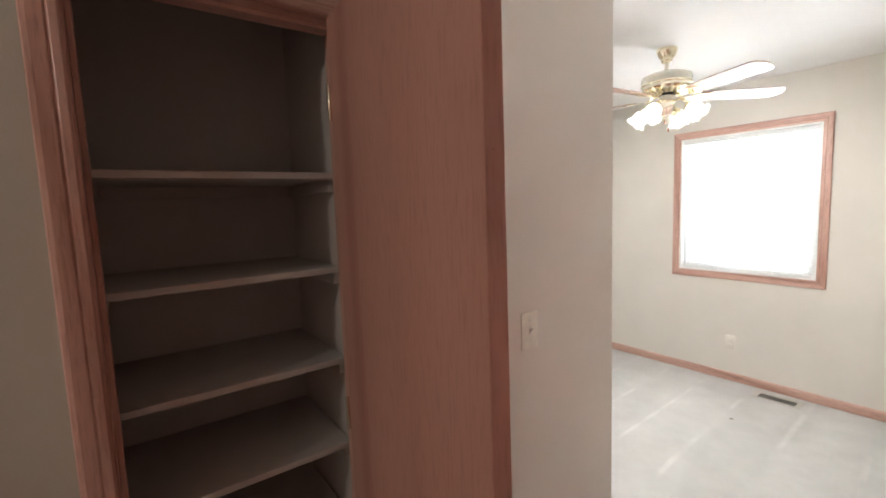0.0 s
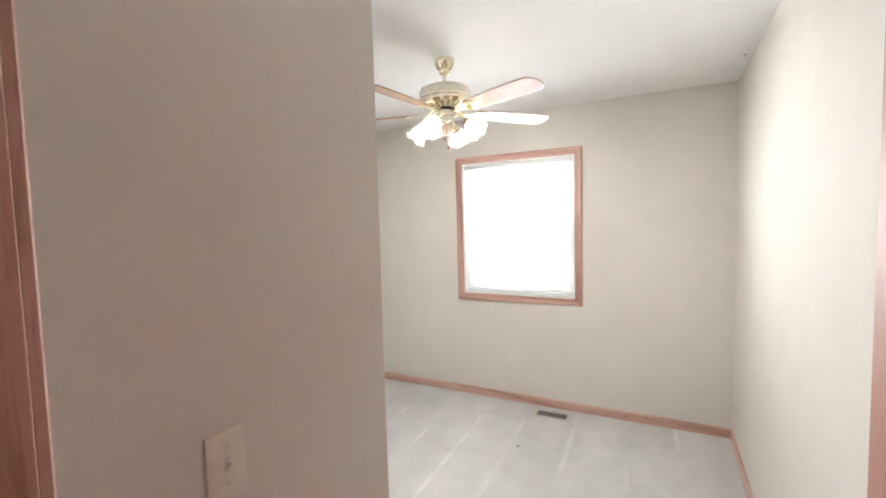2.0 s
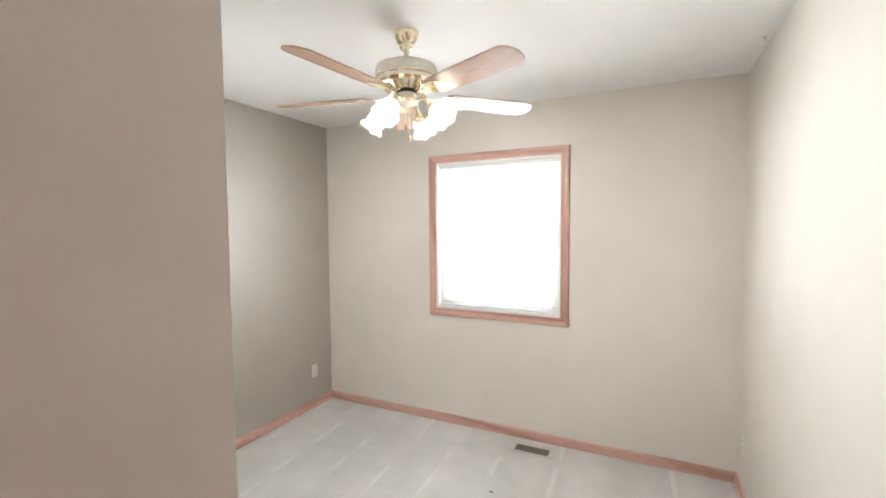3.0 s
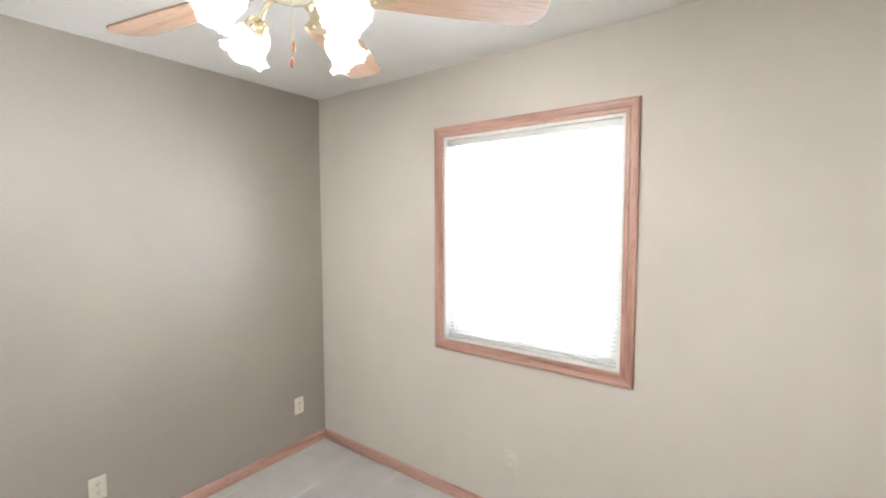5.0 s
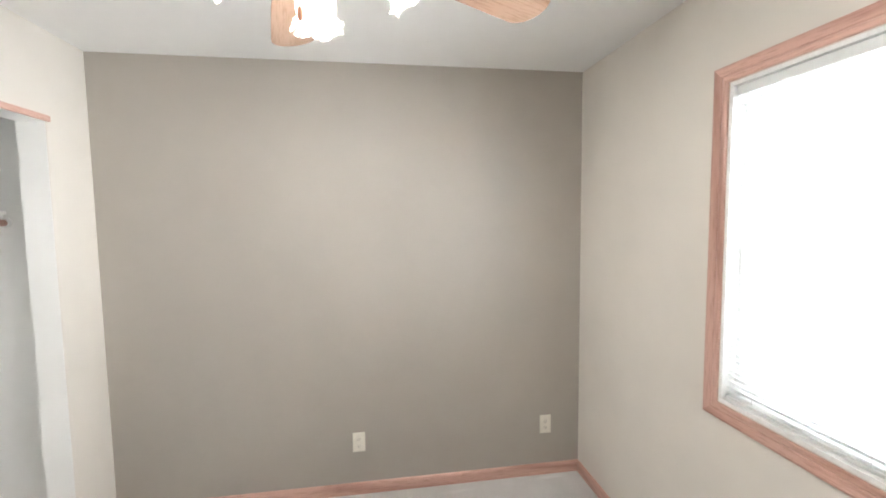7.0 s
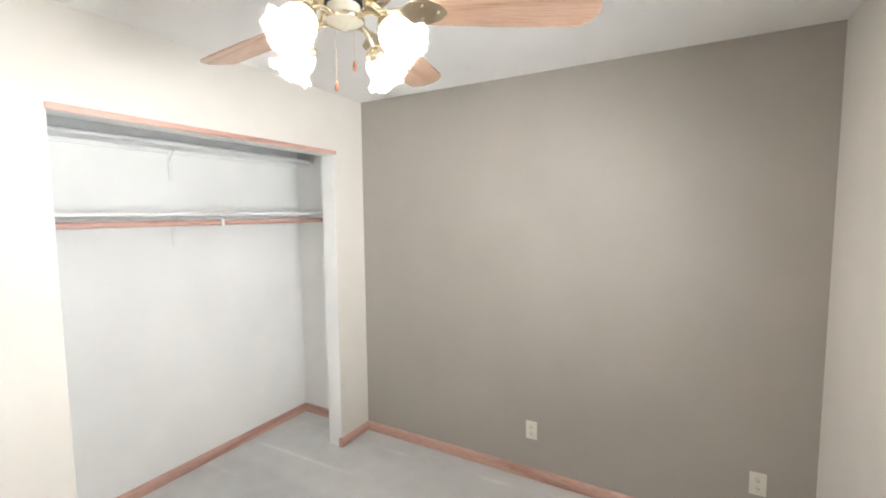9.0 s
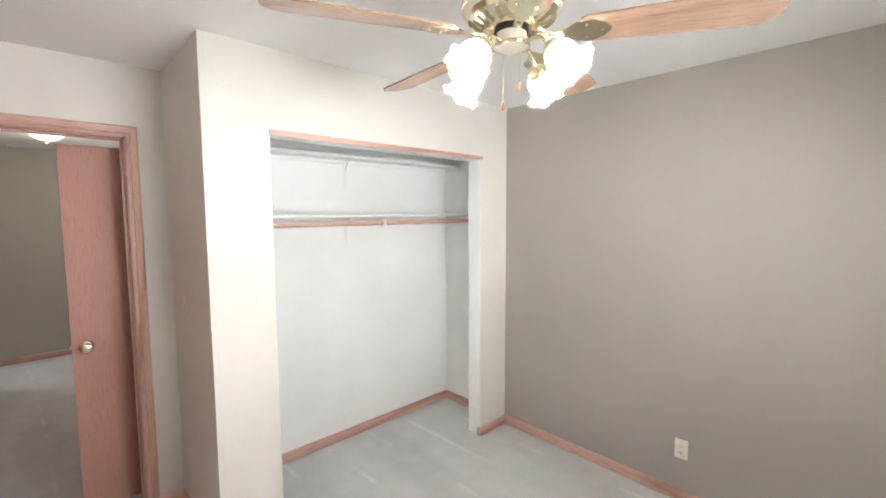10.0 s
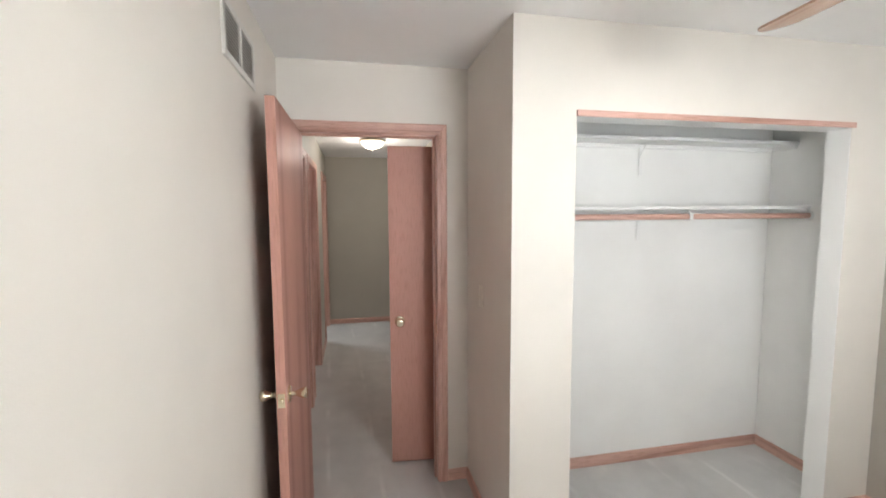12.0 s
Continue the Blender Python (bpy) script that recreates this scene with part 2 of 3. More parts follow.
# ---- mesh helpers ----
def box(bm, x0, x1, y0, y1, z0, z1, bev=0.0):
    """A box in bm; bev rounds all its edges."""
    r = bmesh.ops.create_cube(bm, size=1.0, matrix=Matrix.Translation(((x0 + x1) / 2, (y0 + y1) / 2, (z0 + z1) / 2)) @ Matrix.Diagonal((x1 - x0, y1 - y0, z1 - z0, 1)))
    if bev:
        edges = list({e for v in r["verts"] for e in v.link_edges})
        bmesh.ops.bevel(bm, geom=edges, offset=bev, segments=2, affect="EDGES", profile=0.5)
    return bm


def lathe(bm, profile, seg=24, m=Matrix.Identity(4), close=True):
    """Turns (radius, height) pairs about z."""
    rings = []
    for r, z in profile:
        rings.append([bm.verts.new(m @ Vector((r * math.cos(2 * math.pi * i / seg), r * math.sin(2 * math.pi * i / seg), z))) for i in range(seg)])
    for a, c in zip(rings, rings[1:]):
        for i in range(seg):
            bm.faces.new((a[i], a[(i + 1) % seg], c[(i + 1) % seg], c[i]))
    if close:
        bm.faces.new(rings[0][::-1])
        bm.faces.new(rings[-1])
    return bm


def prism(bm, ends):
    """Joins two outlines with the same number of corners into a closed bar."""
    a = [bm.verts.new(p) for p in ends[0]]
    c = [bm.verts.new(p) for p in ends[1]]
    for i in range(len(a)):
        j = (i + 1) % len(a)
        bm.faces.new((a[i], a[j], c[j], c[i]))
    bm.faces.new(a[::-1])
    bm.faces.new(c)
    bmesh.ops.recalc_face_normals(bm, faces=bm.faces)
    return bm


def tube(bm, pts, r, seg=10):
    rings = []
    for i, p in enumerate(pts):
        d = (Vector(pts[min(i + 1, len(pts) - 1)]) - Vector(pts[max(i - 1, 0)])).normalized()
        q = d.to_track_quat("Z", "Y").to_matrix()
        rings.append([bm.verts.new(Vector(p) + q @ Vector((r * math.cos(2 * math.pi * k / seg), r * math.sin(2 * math.pi * k / seg), 0))) for k in range(seg)])
    for a, c in zip(rings, rings[1:]):
        for k in range(seg):
            bm.faces.new((a[k], a[(k + 1) % seg], c[(k + 1) % seg], c[k]))
    bm.faces.new(rings[0][::-1])
    bm.faces.new(rings[-1])
    return bm


def mesh_of(name, bm, mat, smooth=False):
    me = bpy.data.meshes.new(name)
    bmesh.ops.recalc_face_normals(bm, faces=bm.faces)
    bm.to_mesh(me)
    bm.free()
    me.materials.append(mat)
    if smooth:
        for p in me.polygons:
            p.use_smooth = True
        me.set_sharp_from_angle(angle=radians(40))
    return me


def part(name, bm, mat, parent=None, label="", smooth=False):
    ob = new(name, mesh_of(name, bm, mat, smooth))
    if parent is not None:
        ob.parent = parent
    if label:
        ob["label"] = label
    return ob


def thing(name, x, y, z, label, category, group="", kind="", rz=0):
    """An Empty at the base of a thing, for its parts."""
    ob = new(name)
    ob.empty_display_size = 0.05
    ob.matrix_basis = pose(x, y, z, 0, 0, rz)
    return tagged(ob, label, category, group, kind)


def solid(name, boxes, mat, label, category):
    """Boxes that touch, joined into one closed shell with no faces inside."""
    grid = [sorted({round(c, 5) for b in boxes for c in (b[2 * k], b[2 * k + 1])}) for k in range(3)]
    full = set()
    for b in boxes:
        spans = [range(grid[k].index(round(b[2 * k], 5)), grid[k].index(round(b[2 * k + 1], 5))) for k in range(3)]
        full.update(itertools.product(*spans))
    bm = bmesh.new()
    corner = {}

    def vert(i):
        if i not in corner:
            corner[i] = bm.verts.new([grid[k][i[k]] for k in range(3)])
        return corner[i]

    for c in sorted(full):
        for k, d in itertools.product(range(3), (0, 1)):
            beside = list(c)
            beside[k] += 1 if d else -1
            if tuple(beside) in full:
                continue
            u, v = (k + 1) % 3, (k + 2) % 3
            loop = []
            for du, dv in ((0, 0), (1, 0), (1, 1), (0, 1)):
                p = list(c)
                p[k] += d
                p[u] += du
                p[v] += dv
                loop.append(vert(tuple(p)))
            bm.faces.new(loop if d else loop[::-1])
    bmesh.ops.dissolve_limit(bm, angle_limit=0.01, verts=bm.verts, edges=bm.edges)
    bmesh.ops.triangulate(bm, faces=[f for f in bm.faces if len(f.verts) > 4])
    return tagged(part(name, bm, mat), label, category, "", "structure")


# ---- structure: floor, ceilings, walls ----
solid("floor", [(-0.3, 3.6, HY - 0.3, RY + 0.06, -0.12, 0.0)], CARPET, "pale grey cut-pile carpet with vacuum cleaner marks", "carpet")
solid("ceiling", [(-0.2, RX + 0.2, DY - T / 2, RY + 0.2, H, H + 0.12)], CEIL, "white textured bedroom ceiling", "ceiling")
solid("ceiling_hall", [(-0.2, RX + 0.7, HY - 0.2, DY - T / 2 - 0.002, H - 0.03, H + 0.12)], CEIL, "white textured hall ceiling", "ceiling")

solid("wall_west", [(-T, 0, CB - 0.05, RY + 0.15, 0, H)], TAUPE, "taupe-painted accent wall", "wall")
solid("wall_north", [
    (0, WX0, RY, RY + 0.15, 0, H), (WX1, RX, RY, RY + 0.15, 0, H),
    (WX0, WX1, RY, RY + 0.15, 0, WZ0), (WX0, WX1, RY, RY + 0.15, WZ1, H)], BEIGE, "beige-painted wall around the window", "wall")
solid("wall_east", [(RX, RX + T, DY, RY + 0.15, 0, H)], BEIGE, "beige-painted bedroom wall", "wall")
# closet block: front wall with its opening, side wall
solid("wall_closet_front", [
    (0, CL0, -T, 0, 0, H), (CL1, CX, -T, 0, 0, H), (CL0, CL1, -T, 0, CLZ, H)], BEIGE, "beige-painted wall around the doorless closet", "wall")
solid("wall_closet_side", [(CX - T, CX, DY, -T, 0, H)], BEIGE, "beige-painted side wall of the closet", "wall")
solid("wall_closet_back", [(0.004, CX - T, CB - 0.05, CB, 0, H)], WHITE, "white-painted back wall of the closet", "wall")
solid("wall_closet_lining", [(0, 0.004, CB, -T, 0, H), (CX - T - 0.004, CX - T, CB, -T, 0, H),
                             (0.004, CL0 - 0.001, -T - 0.004, -T, 0, H), (CL1 + 0.001, CX - T - 0.004, -T - 0.004, -T, 0, H), (CL0 - 0.001, CL1 + 0.001, -T - 0.004, -T, CLZ, H),
                             (CL0, CL0 + 0.003, -T, -0.003, 0, CLZ - 0.003), (CL1 - 0.003, CL1, -T, -0.003, 0, CLZ - 0.003), (CL0, CL1, -T, -0.003, CLZ - 0.003, CLZ)], WHITE, "white-painted inner sides of the closet", "wall")
solid("wall_door", [
    (HX0 - 0.6, DX0 - 0.018, DY - T, DY, 0, H), (DX1 + 0.018, RX + T, DY - T, DY, 0, H),
    (DX0 - 0.018, DX1 + 0.018, DY - T, DY, DZ + 0.018, H)], BEIGE, "beige-painted wall around the bedroom doorway", "wall")

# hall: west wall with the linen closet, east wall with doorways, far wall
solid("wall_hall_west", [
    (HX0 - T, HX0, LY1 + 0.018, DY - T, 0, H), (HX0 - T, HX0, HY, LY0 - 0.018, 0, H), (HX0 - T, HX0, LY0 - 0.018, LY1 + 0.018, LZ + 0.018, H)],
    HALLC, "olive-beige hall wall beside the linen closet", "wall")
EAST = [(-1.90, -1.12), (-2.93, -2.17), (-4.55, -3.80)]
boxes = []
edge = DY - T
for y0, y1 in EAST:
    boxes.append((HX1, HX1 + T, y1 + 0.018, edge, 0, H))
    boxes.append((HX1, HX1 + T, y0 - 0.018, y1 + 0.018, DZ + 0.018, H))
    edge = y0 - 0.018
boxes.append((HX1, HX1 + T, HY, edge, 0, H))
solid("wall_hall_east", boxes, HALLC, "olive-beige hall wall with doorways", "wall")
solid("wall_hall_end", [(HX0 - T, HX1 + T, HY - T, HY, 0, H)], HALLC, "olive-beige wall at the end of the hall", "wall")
# linen closet shell
LB = 1.33
solid("wall_linen", [(LB - 0.05, LB, LY0 - 0.03, LY1 + 0.02, 0, H), (LB, HX0 - T, LY0 - 0.06, LY0 - 0.012, 0, H), (LB, HX0 - T, LY1 + 0.020, DY - T - 0.001, 0, H)],
      LINEN, "painted inner walls of the linen closet", "wall")

# ---- trim ----
CASING = [(0, 0), (0, 0.008), (0.004, 0.011), (0.016, 0.0115), (0.020, 0.009), (0.024, 0.013), (0.046, 0.0165), (0.054, 0.015), (0.057, 0.010), (0.057, 0)]
BASE = [(0, 0), (0, 0.012), (0.050, 0.012), (0.060, 0.009), (0.066, 0.004), (0.068, 0)]


def leg(p0, p1, out, place, mitre0=1, mitre1=1):
    """One length of casing from p0 to p1 in a wall's plane; place puts (a, z, proud) into the room."""
    p0, p1, out = Vector(p0), Vector(p1), Vector(out)
    d = (p1 - p0).normalized()
    ends = []
    for p, s, k in ((p0, -1, mitre0), (p1, 1, mitre1)):
        ends.append([place(*(p + out * u + d * (s * k * u)), v) for u, v in CASING])
    return prism(bmesh.new(), ends)


def door_trim(name, a0, a1, z, place, grains, label):
    """The three casings round a doorway, a0..a1 wide and z high."""
    e = thing(name, *place((a0 + a1) / 2, 0, 0), label, "trim", "", "structure")
    inv = Matrix.Translation(-Vector(place((a0 + a1) / 2, 0, 0)))
    q = lambda a, zz, v: inv @ Vector(place(a, zz, v))
    part("casing", leg((a0, 0), (a0, z), (-1, 0), q, 0, 1), OAK[2], e)
    part("casing", leg((a1, 0), (a1, z), (1, 0), q, 0, 1), OAK[2], e)
    part("head_casing", leg((a0, z), (a1, z), (0, 1), q), OAK[grains], e)
    return e


on_door = lambda a, z, v: (a, DY + v, z)
on_door_hall = lambda a, z, v: (a, DY - T - v, z)
on_linen = lambda a, z, v: (HX0 + v, a, z)
on_east = lambda a, z, v: (HX1 - v, a, z)
door_trim("trim_bedroom_door", DX0 - 0.004, DX1 + 0.004, DZ + 0.004, on_door, 0, "pink-stained oak casing round the bedroom doorway")
door_trim("trim_bedroom_door_hall", DX0 - 0.004, DX1 + 0.004, DZ + 0.004, on_door_hall, 0, "pink-stained oak casing on the hall side")
door_trim("trim_linen_door", LY0 - 0.004, LY1 + 0.004, LZ + 0.004, on_linen, 1, "red-brown oak casing round the linen closet")
for y0, y1 in EAST:
    door_trim("trim_hall_door", y0 - 0.004, y1 + 0.004, DZ + 0.004, on_east, 1, "pink-stained oak casing of a hall doorway")


def jambs(name, boxes_, label):
    e = thing(name, (boxes_[0][0] + boxes_[0][1]) / 2, (boxes_[0][2] + boxes_[0][3]) / 2, 0, label, "door frame", "", "structure")
    o = e.matrix_basis.translation
    for nm, g, b in [(("jamb", "jamb", "head_jamb", "door_stop", "door_stop", "head_stop")[i], (2, 2, None, 2, 2, None)[i], b) for i, b in enumerate(boxes_)]:
        bm = bmesh.new()
        box(bm, b[0] - o.x, b[1] - o.x, b[2] - o.y, b[3] - o.y, b[4], b[5], 0.002)
        part(nm, bm, OAK[2 if g == 2 else (0 if abs(b[1] - b[0]) > abs(b[3] - b[2]) else 1)], e)


J = 0.018
jambs("door_frame_bedroom", [
    (DX0 - J, DX0, DY - T + 0.001, DY - 0.001, 0, DZ), (DX1, DX1 + J, DY - T + 0.001, DY - 0.001, 0, DZ), (DX0 - J, DX1 + J, DY - T + 0.001, DY - 0.001, DZ, DZ + J),
    (DX0, DX0 + 0.011, DY - 0.073, DY - 0.040, 0, DZ - 0.011), (DX1 - 0.011, DX1, DY - 0.073, DY - 0.040, 0, DZ - 0.011), (DX0, DX1, DY - 0.073, DY - 0.040, DZ - 0.011, DZ)],
    "pink-stained oak frame of the bedroom doorway")
jambs("door_frame_linen", [
    (HX0 - T + 0.001, HX0 - 0.001, LY0 - J, LY0, 0, LZ), (HX0 - T + 0.001, HX0 - 0.001, LY1, LY1 + J, 0, LZ), (HX0 - T + 0.001, HX0 - 0.001, LY0 - J, LY1 + J, LZ, LZ + J),
    (HX0 - 0.073, HX0 - 0.040, LY0, LY0 + 0.011, 0, LZ - 0.011), (HX0 - 0.073, HX0 - 0.040, LY1 - 0.011, LY1, 0, LZ - 0.011), (HX0 - 0.073, HX0 - 0.040, LY0, LY1, LZ - 0.011, LZ)],
    "red-brown oak frame of the linen closet")
for y0, y1 in EAST:
    jambs("door_frame_hall", [
        (HX1 + 0.001, HX1 + T - 0.001, y0 - J, y0, 0, DZ), (HX1 + 0.001, HX1 + T - 0.001, y1, y1 + J, 0, DZ), (HX1 + 0.001, HX1 + T - 0.001, y0 - J, y1 + J, DZ, DZ + J)],
        "pink-stained oak frame of a hall doorway")


def baseboard(x0, y0, x1, y1, nx, ny, m0=0, m1=0, label="pink-stained oak baseboard with a rounded top"):
    """A run of baseboard from one floor point to another; n points into the room; m: +1 outer mitre, -1 inner mitre."""
    d = Vector((x1 - x0, y1 - y0)).normalized()
    c = Vector(((x0 + x1) / 2, (y0 + y1) / 2))
    ends = []
    for p, s, k in ((Vector((x0, y0)), -1, m0), (Vector((x1, y1)), 1, m1)):
        ring = []
        for h, v in BASE:
            q = p + Vector((nx, ny)) * v + d * (s * k * v) - c
            ring.append((q.x, q.y, h + 0.001))
        ends.append(ring)
    ob = part("baseboard", prism(bmesh.new(), ends), OAK[0 if abs(d.x) > 0.5 else 1])
    ob.location = (c.x, c.y, 0)
    tagged(ob, label, "baseboard", "", "structure")


cw = 0.061
baseboard(0, 0, 0, RY, 1, 0, -1, -1)
baseboard(0, RY, RX, RY, 0, -1, -1, -1)
baseboard(RX, RY, RX, DY, -1, 0, -1, 0)
baseboard(0, 0, CL0, 0, 0, 1, -1, 1)
baseboard(CL1, 0, CX, 0, 0, 1, 1, 1)
baseboard(CX, 0, CX, DY, 1, 0, 1, -1)
baseboard(CX, DY, DX0 - cw, DY, 0, 1, -1, 0)
baseboard(0.004, -T - 0.004, 0.004, CB, 1, 0, 0, -1)
baseboard(0.004, CB, CX - T - 0.004, CB, 0, 1, -1, -1)
baseboard(CL0, 0, CL0, -0.02, 1, 0, 1, 0, "short return of oak baseboard at the closet jamb")
baseboard(HX0, LY0 - cw, HX0, HY, 1, 0, 0, -1)
baseboard(HX0, HY, HX1, HY, 0, 1, -1, -1)
baseboard(HX1, -1.90 - cw, HX1, -2.17 + cw, -1, 0)
baseboard(HX1, -2.93 - cw, HX1, -3.80 + cw, -1, 0)
baseboard(HX1, DY - T, HX1, -1.12 + cw, -1, 0)

# oak strip that hid the track of the closet doors
ob = part("trim_closet_header", box(bmesh.new(), -0.755, 0.755, -0.006, 0.006, -0.013, 0.013, 0.002), OAK[0])
ob.location = ((CL0 + CL1) / 2 - 0.004, 0.007, CLZ + 0.010)
tagged(ob, "narrow pink-stained oak strip above the closet opening", "trim", "", "structure")

# ---- window ----
win = thing("window_1", (WX0 + WX1) / 2, RY, WZ0, "white vinyl double-hung window with oak casing", "window", "", "structure")
wo = Vector(((WX0 + WX1) / 2, RY, WZ0))
q = lambda a, z, v: Vector((a, RY - v, z)) - wo
k = 0.004
a0, a1, b0, b1 = WX0 - k, WX1 + k, WZ0 - k, WZ1 + k
part("casing", leg((a0, b0), (a0, b1), (-1, 0), q), OAK[2], win, "pink-stained oak casing")
part("casing", leg((a1, b0), (a1, b1), (1, 0), q), OAK[2], win, "pink-stained oak casing")
part("casing", leg((a0, b1), (a1, b1), (0, 1), q), OAK[0], win, "pink-stained oak casing")
part("casing", leg((a0, b0), (a1, b0), (0, -1), q), OAK[0], win, "pink-stained oak casing")
w2, hh = (WX1 - WX0) / 2, WZ1 - WZ0
for nm, b in (("window_jamb", (-w2, -w2 + 0.012, 0, 0.13, 0, hh)), ("window_jamb", (w2 - 0.012, w2, 0, 0.13, 0, hh)),
              ("window_head", (-w2 + 0.012, w2 - 0.012, 0, 0.13, hh - 0.012, hh)), ("window_sill", (-w2 + 0.012, w2 - 0.012, 0, 0.13, 0, 0.014))):
    part(nm, box(bmesh.new(), *b), VINYL, win)


for nm, b in (("window_frame", (-w2 + 0.012, -w2 + 0.034, 0.050, 0.128, 0.014, hh - 0.012)), ("window_frame", (w2 - 0.034, w2 - 0.012, 0.050, 0.128, 0.014, hh - 0.012)),
              ("window_frame", (-w2 + 0.034, w2 - 0.034, 0.050, 0.128, hh - 0.047, hh - 0.012)), ("window_frame", (-w2 + 0.034, w2 - 0.034, 0.050, 0.128, 0.014, 0.030))):
    part(nm, box(bmesh.new(), *b, 0.002), VINYL, win)


def sash(z0, z1, y):
    f = 0.032
    x = w2 - 0.034
    s = part("sash", box(bmesh.new(), -x, x, y, y + 0.03, z0, z0 + f, 0.003), VINYL, win, "white vinyl sash rail")
    for nm, b in (("sash_rail", (-x, x, y, y + 0.03, z1 - f, z1)), ("sash_stile", (-x, -x + f, y, y + 0.03, z0 + f, z1 - f)), ("sash_stile", (x - f, x, y, y + 0.03, z0 + f, z1 - f))):
        part(nm, box(bmesh.new(), *b, 0.003), VINYL, s)
    g = part("pane", box(bmesh.new(), -x + f, x - f, y + 0.012, y + 0.017, z0 + f, z1 - f), GLASS, s, "clear glass pane")
    g.visible_shadow = False


sash(0.030, 0.580, 0.058)
sash(0.545, hh - 0.047, 0.092)

# blind in the window recess
blind = thing("window_blind", (WX0 + WX1) / 2, RY + 0.028, WZ0, "lowered white mini blind with open slats in the window", "blind")
bw = w2 - 0.0135
part("headrail", box(bmesh.new(), -bw, bw, -0.014, 0.014, hh - 0.045, hh - 0.014, 0.002), SLATM, blind)
part("bottom_rail", box(bmesh.new(), -bw, bw, -0.012, 0.012, 0.016, 0.028, 0.003), SLATM, blind)
bm = bmesh.new()
N = 6
top, bot = [], []
for i in range(N + 1):
    u = -0.0125 + 0.025 * i / N
    c = 0.0022 * (1 - (u / 0.0125) ** 2)
    top.append((u, c + 0.0004))
    bot.append((u, c - 0.0004))
prism(bm, [[(-bw + 0.003, u, z) for u, z in top + bot[::-1]], [(bw - 0.003, u, z) for u, z in top + bot[::-1]]])
slat_mesh = mesh_of("slat", bm, SLATM, True)
count = 50
for i in range(count):
    s = new("slat", slat_mesh)
    s.parent = blind
    s.matrix_basis = pose(0, 0, 0.038 + i * (hh - 0.045 - 0.048) / (count - 1), -9 + 0.7 * math.sin(i * 1.7), 0, 0.05 * math.sin(i * 2.3))
for x in (-bw + 0.11, 0, bw - 0.11):
    part("ladder_cord", tube(bmesh.new(), [(x, -0.014, 0.03), (x, -0.014, hh - 0.045)], 0.0011, 6), SLATM, blind)
part("tilt_wand", tube(bmesh.new(), [(-bw + 0.055, -0.022, hh - 0.05), (-bw + 0.057, -0.020, 0.45)], 0.003, 8), VINYL, blind, "clear plastic tilt wand")
part("lift_cord", tube(bmesh.new(), [(bw - 0.09, -0.018, hh - 0.05), (bw - 0.087, -0.018, 0.66)], 0.0012, 6), VINYL, blind)
part("cord_tassel", lathe(bmesh.new(), [(0.002, 0.664), (0.006, 0.655), (0.007, 0.63), (0.003, 0.628)], 12, Matrix.Translation((bw - 0.087, -0.018, 0))), PLATE, blind, "small grey cord tassel", True)

back = part("backdrop", box(bmesh.new(), -4, 7, RY + 2.5, RY + 2.52, -2, 5), GLOW)
tagged(back, "bright overcast daylight beyond the window", "backdrop", "", "structure")


# ---- doors ----
KNOB = [(0.010, 0.0), (0.011, 0.016), (0.009, 0.024), (0.012, 0.034), (0.019, 0.048), (0.023, 0.060), (0.021, 0.068), (0.012, 0.072), (0.001, 0.073)]
ROUND = [(0.012, 0.0), (0.012, 0.018), (0.020, 0.026), (0.027, 0.036), (0.028, 0.046), (0.022, 0.055), (0.010, 0.058), (0.001, 0.0585)]
ROSE = [(0.033, 0.0), (0.033, 0.004), (0.028, 0.008), (0.014, 0.010)]


def flush_door(name, w, h, m, label, hinge_side, shape, knob_z, mat_k, both=True):
    """A flush veneered leaf from its hinge edge along +x, its thickness along +y, with knobs, latch and hinges."""
    d = new(name)
    d.matrix_basis = m
    tagged(d, label, "door")
    th = 0.035
    part("leaf", box(bmesh.new(), 0, w, 0, th, 0.012, h, 0.0015), VENEER, d, "flat oak veneer leaf")
    for side in ((0, 1) if both else (0,)):
        base = Matrix.Translation((w - 0.062, th if side else 0, knob_z)) @ pose(0, 0, 0, -90 if side else 90)
        kn = part("knob", lathe(bmesh.new(), shape, 24, base), mat_k, d, "polished metal door knob", True)
        part("rosette", lathe(bmesh.new(), ROSE, 28, base), mat_k, kn, "", True)
    part("latch_plate", box(bmesh.new(), w - 0.001, w + 0.001, 0.005, 0.030, knob_z - 0.028, knob_z + 0.028), mat_k, d, "brass latch plate")
    part("latch_bolt", box(bmesh.new(), w, w + 0.009, 0.011, 0.024, knob_z - 0.007, knob_z + 0.007, 0.002), mat_k, d)
    for z in (0.2, h / 2, h - 0.2):
        part("hinge", lathe(bmesh.new(), [(0.005, z - 0.045), (0.006, z - 0.043), (0.006, z + 0.043), (0.005, z + 0.045)], 10, Matrix.Translation((-0.004, hinge_side, 0))), mat_k, d, "", True)
    return d


# bedroom leaf, swung in beside the east wall
flush_door("door_1", 0.785, 2.050, pose(DX1 - 0.006, DY + 0.004, 0, 0, 0, 89.6), "open pink-stained oak flush bedroom door with brass knobs", -0.004, KNOB, 0.93, BRASS)
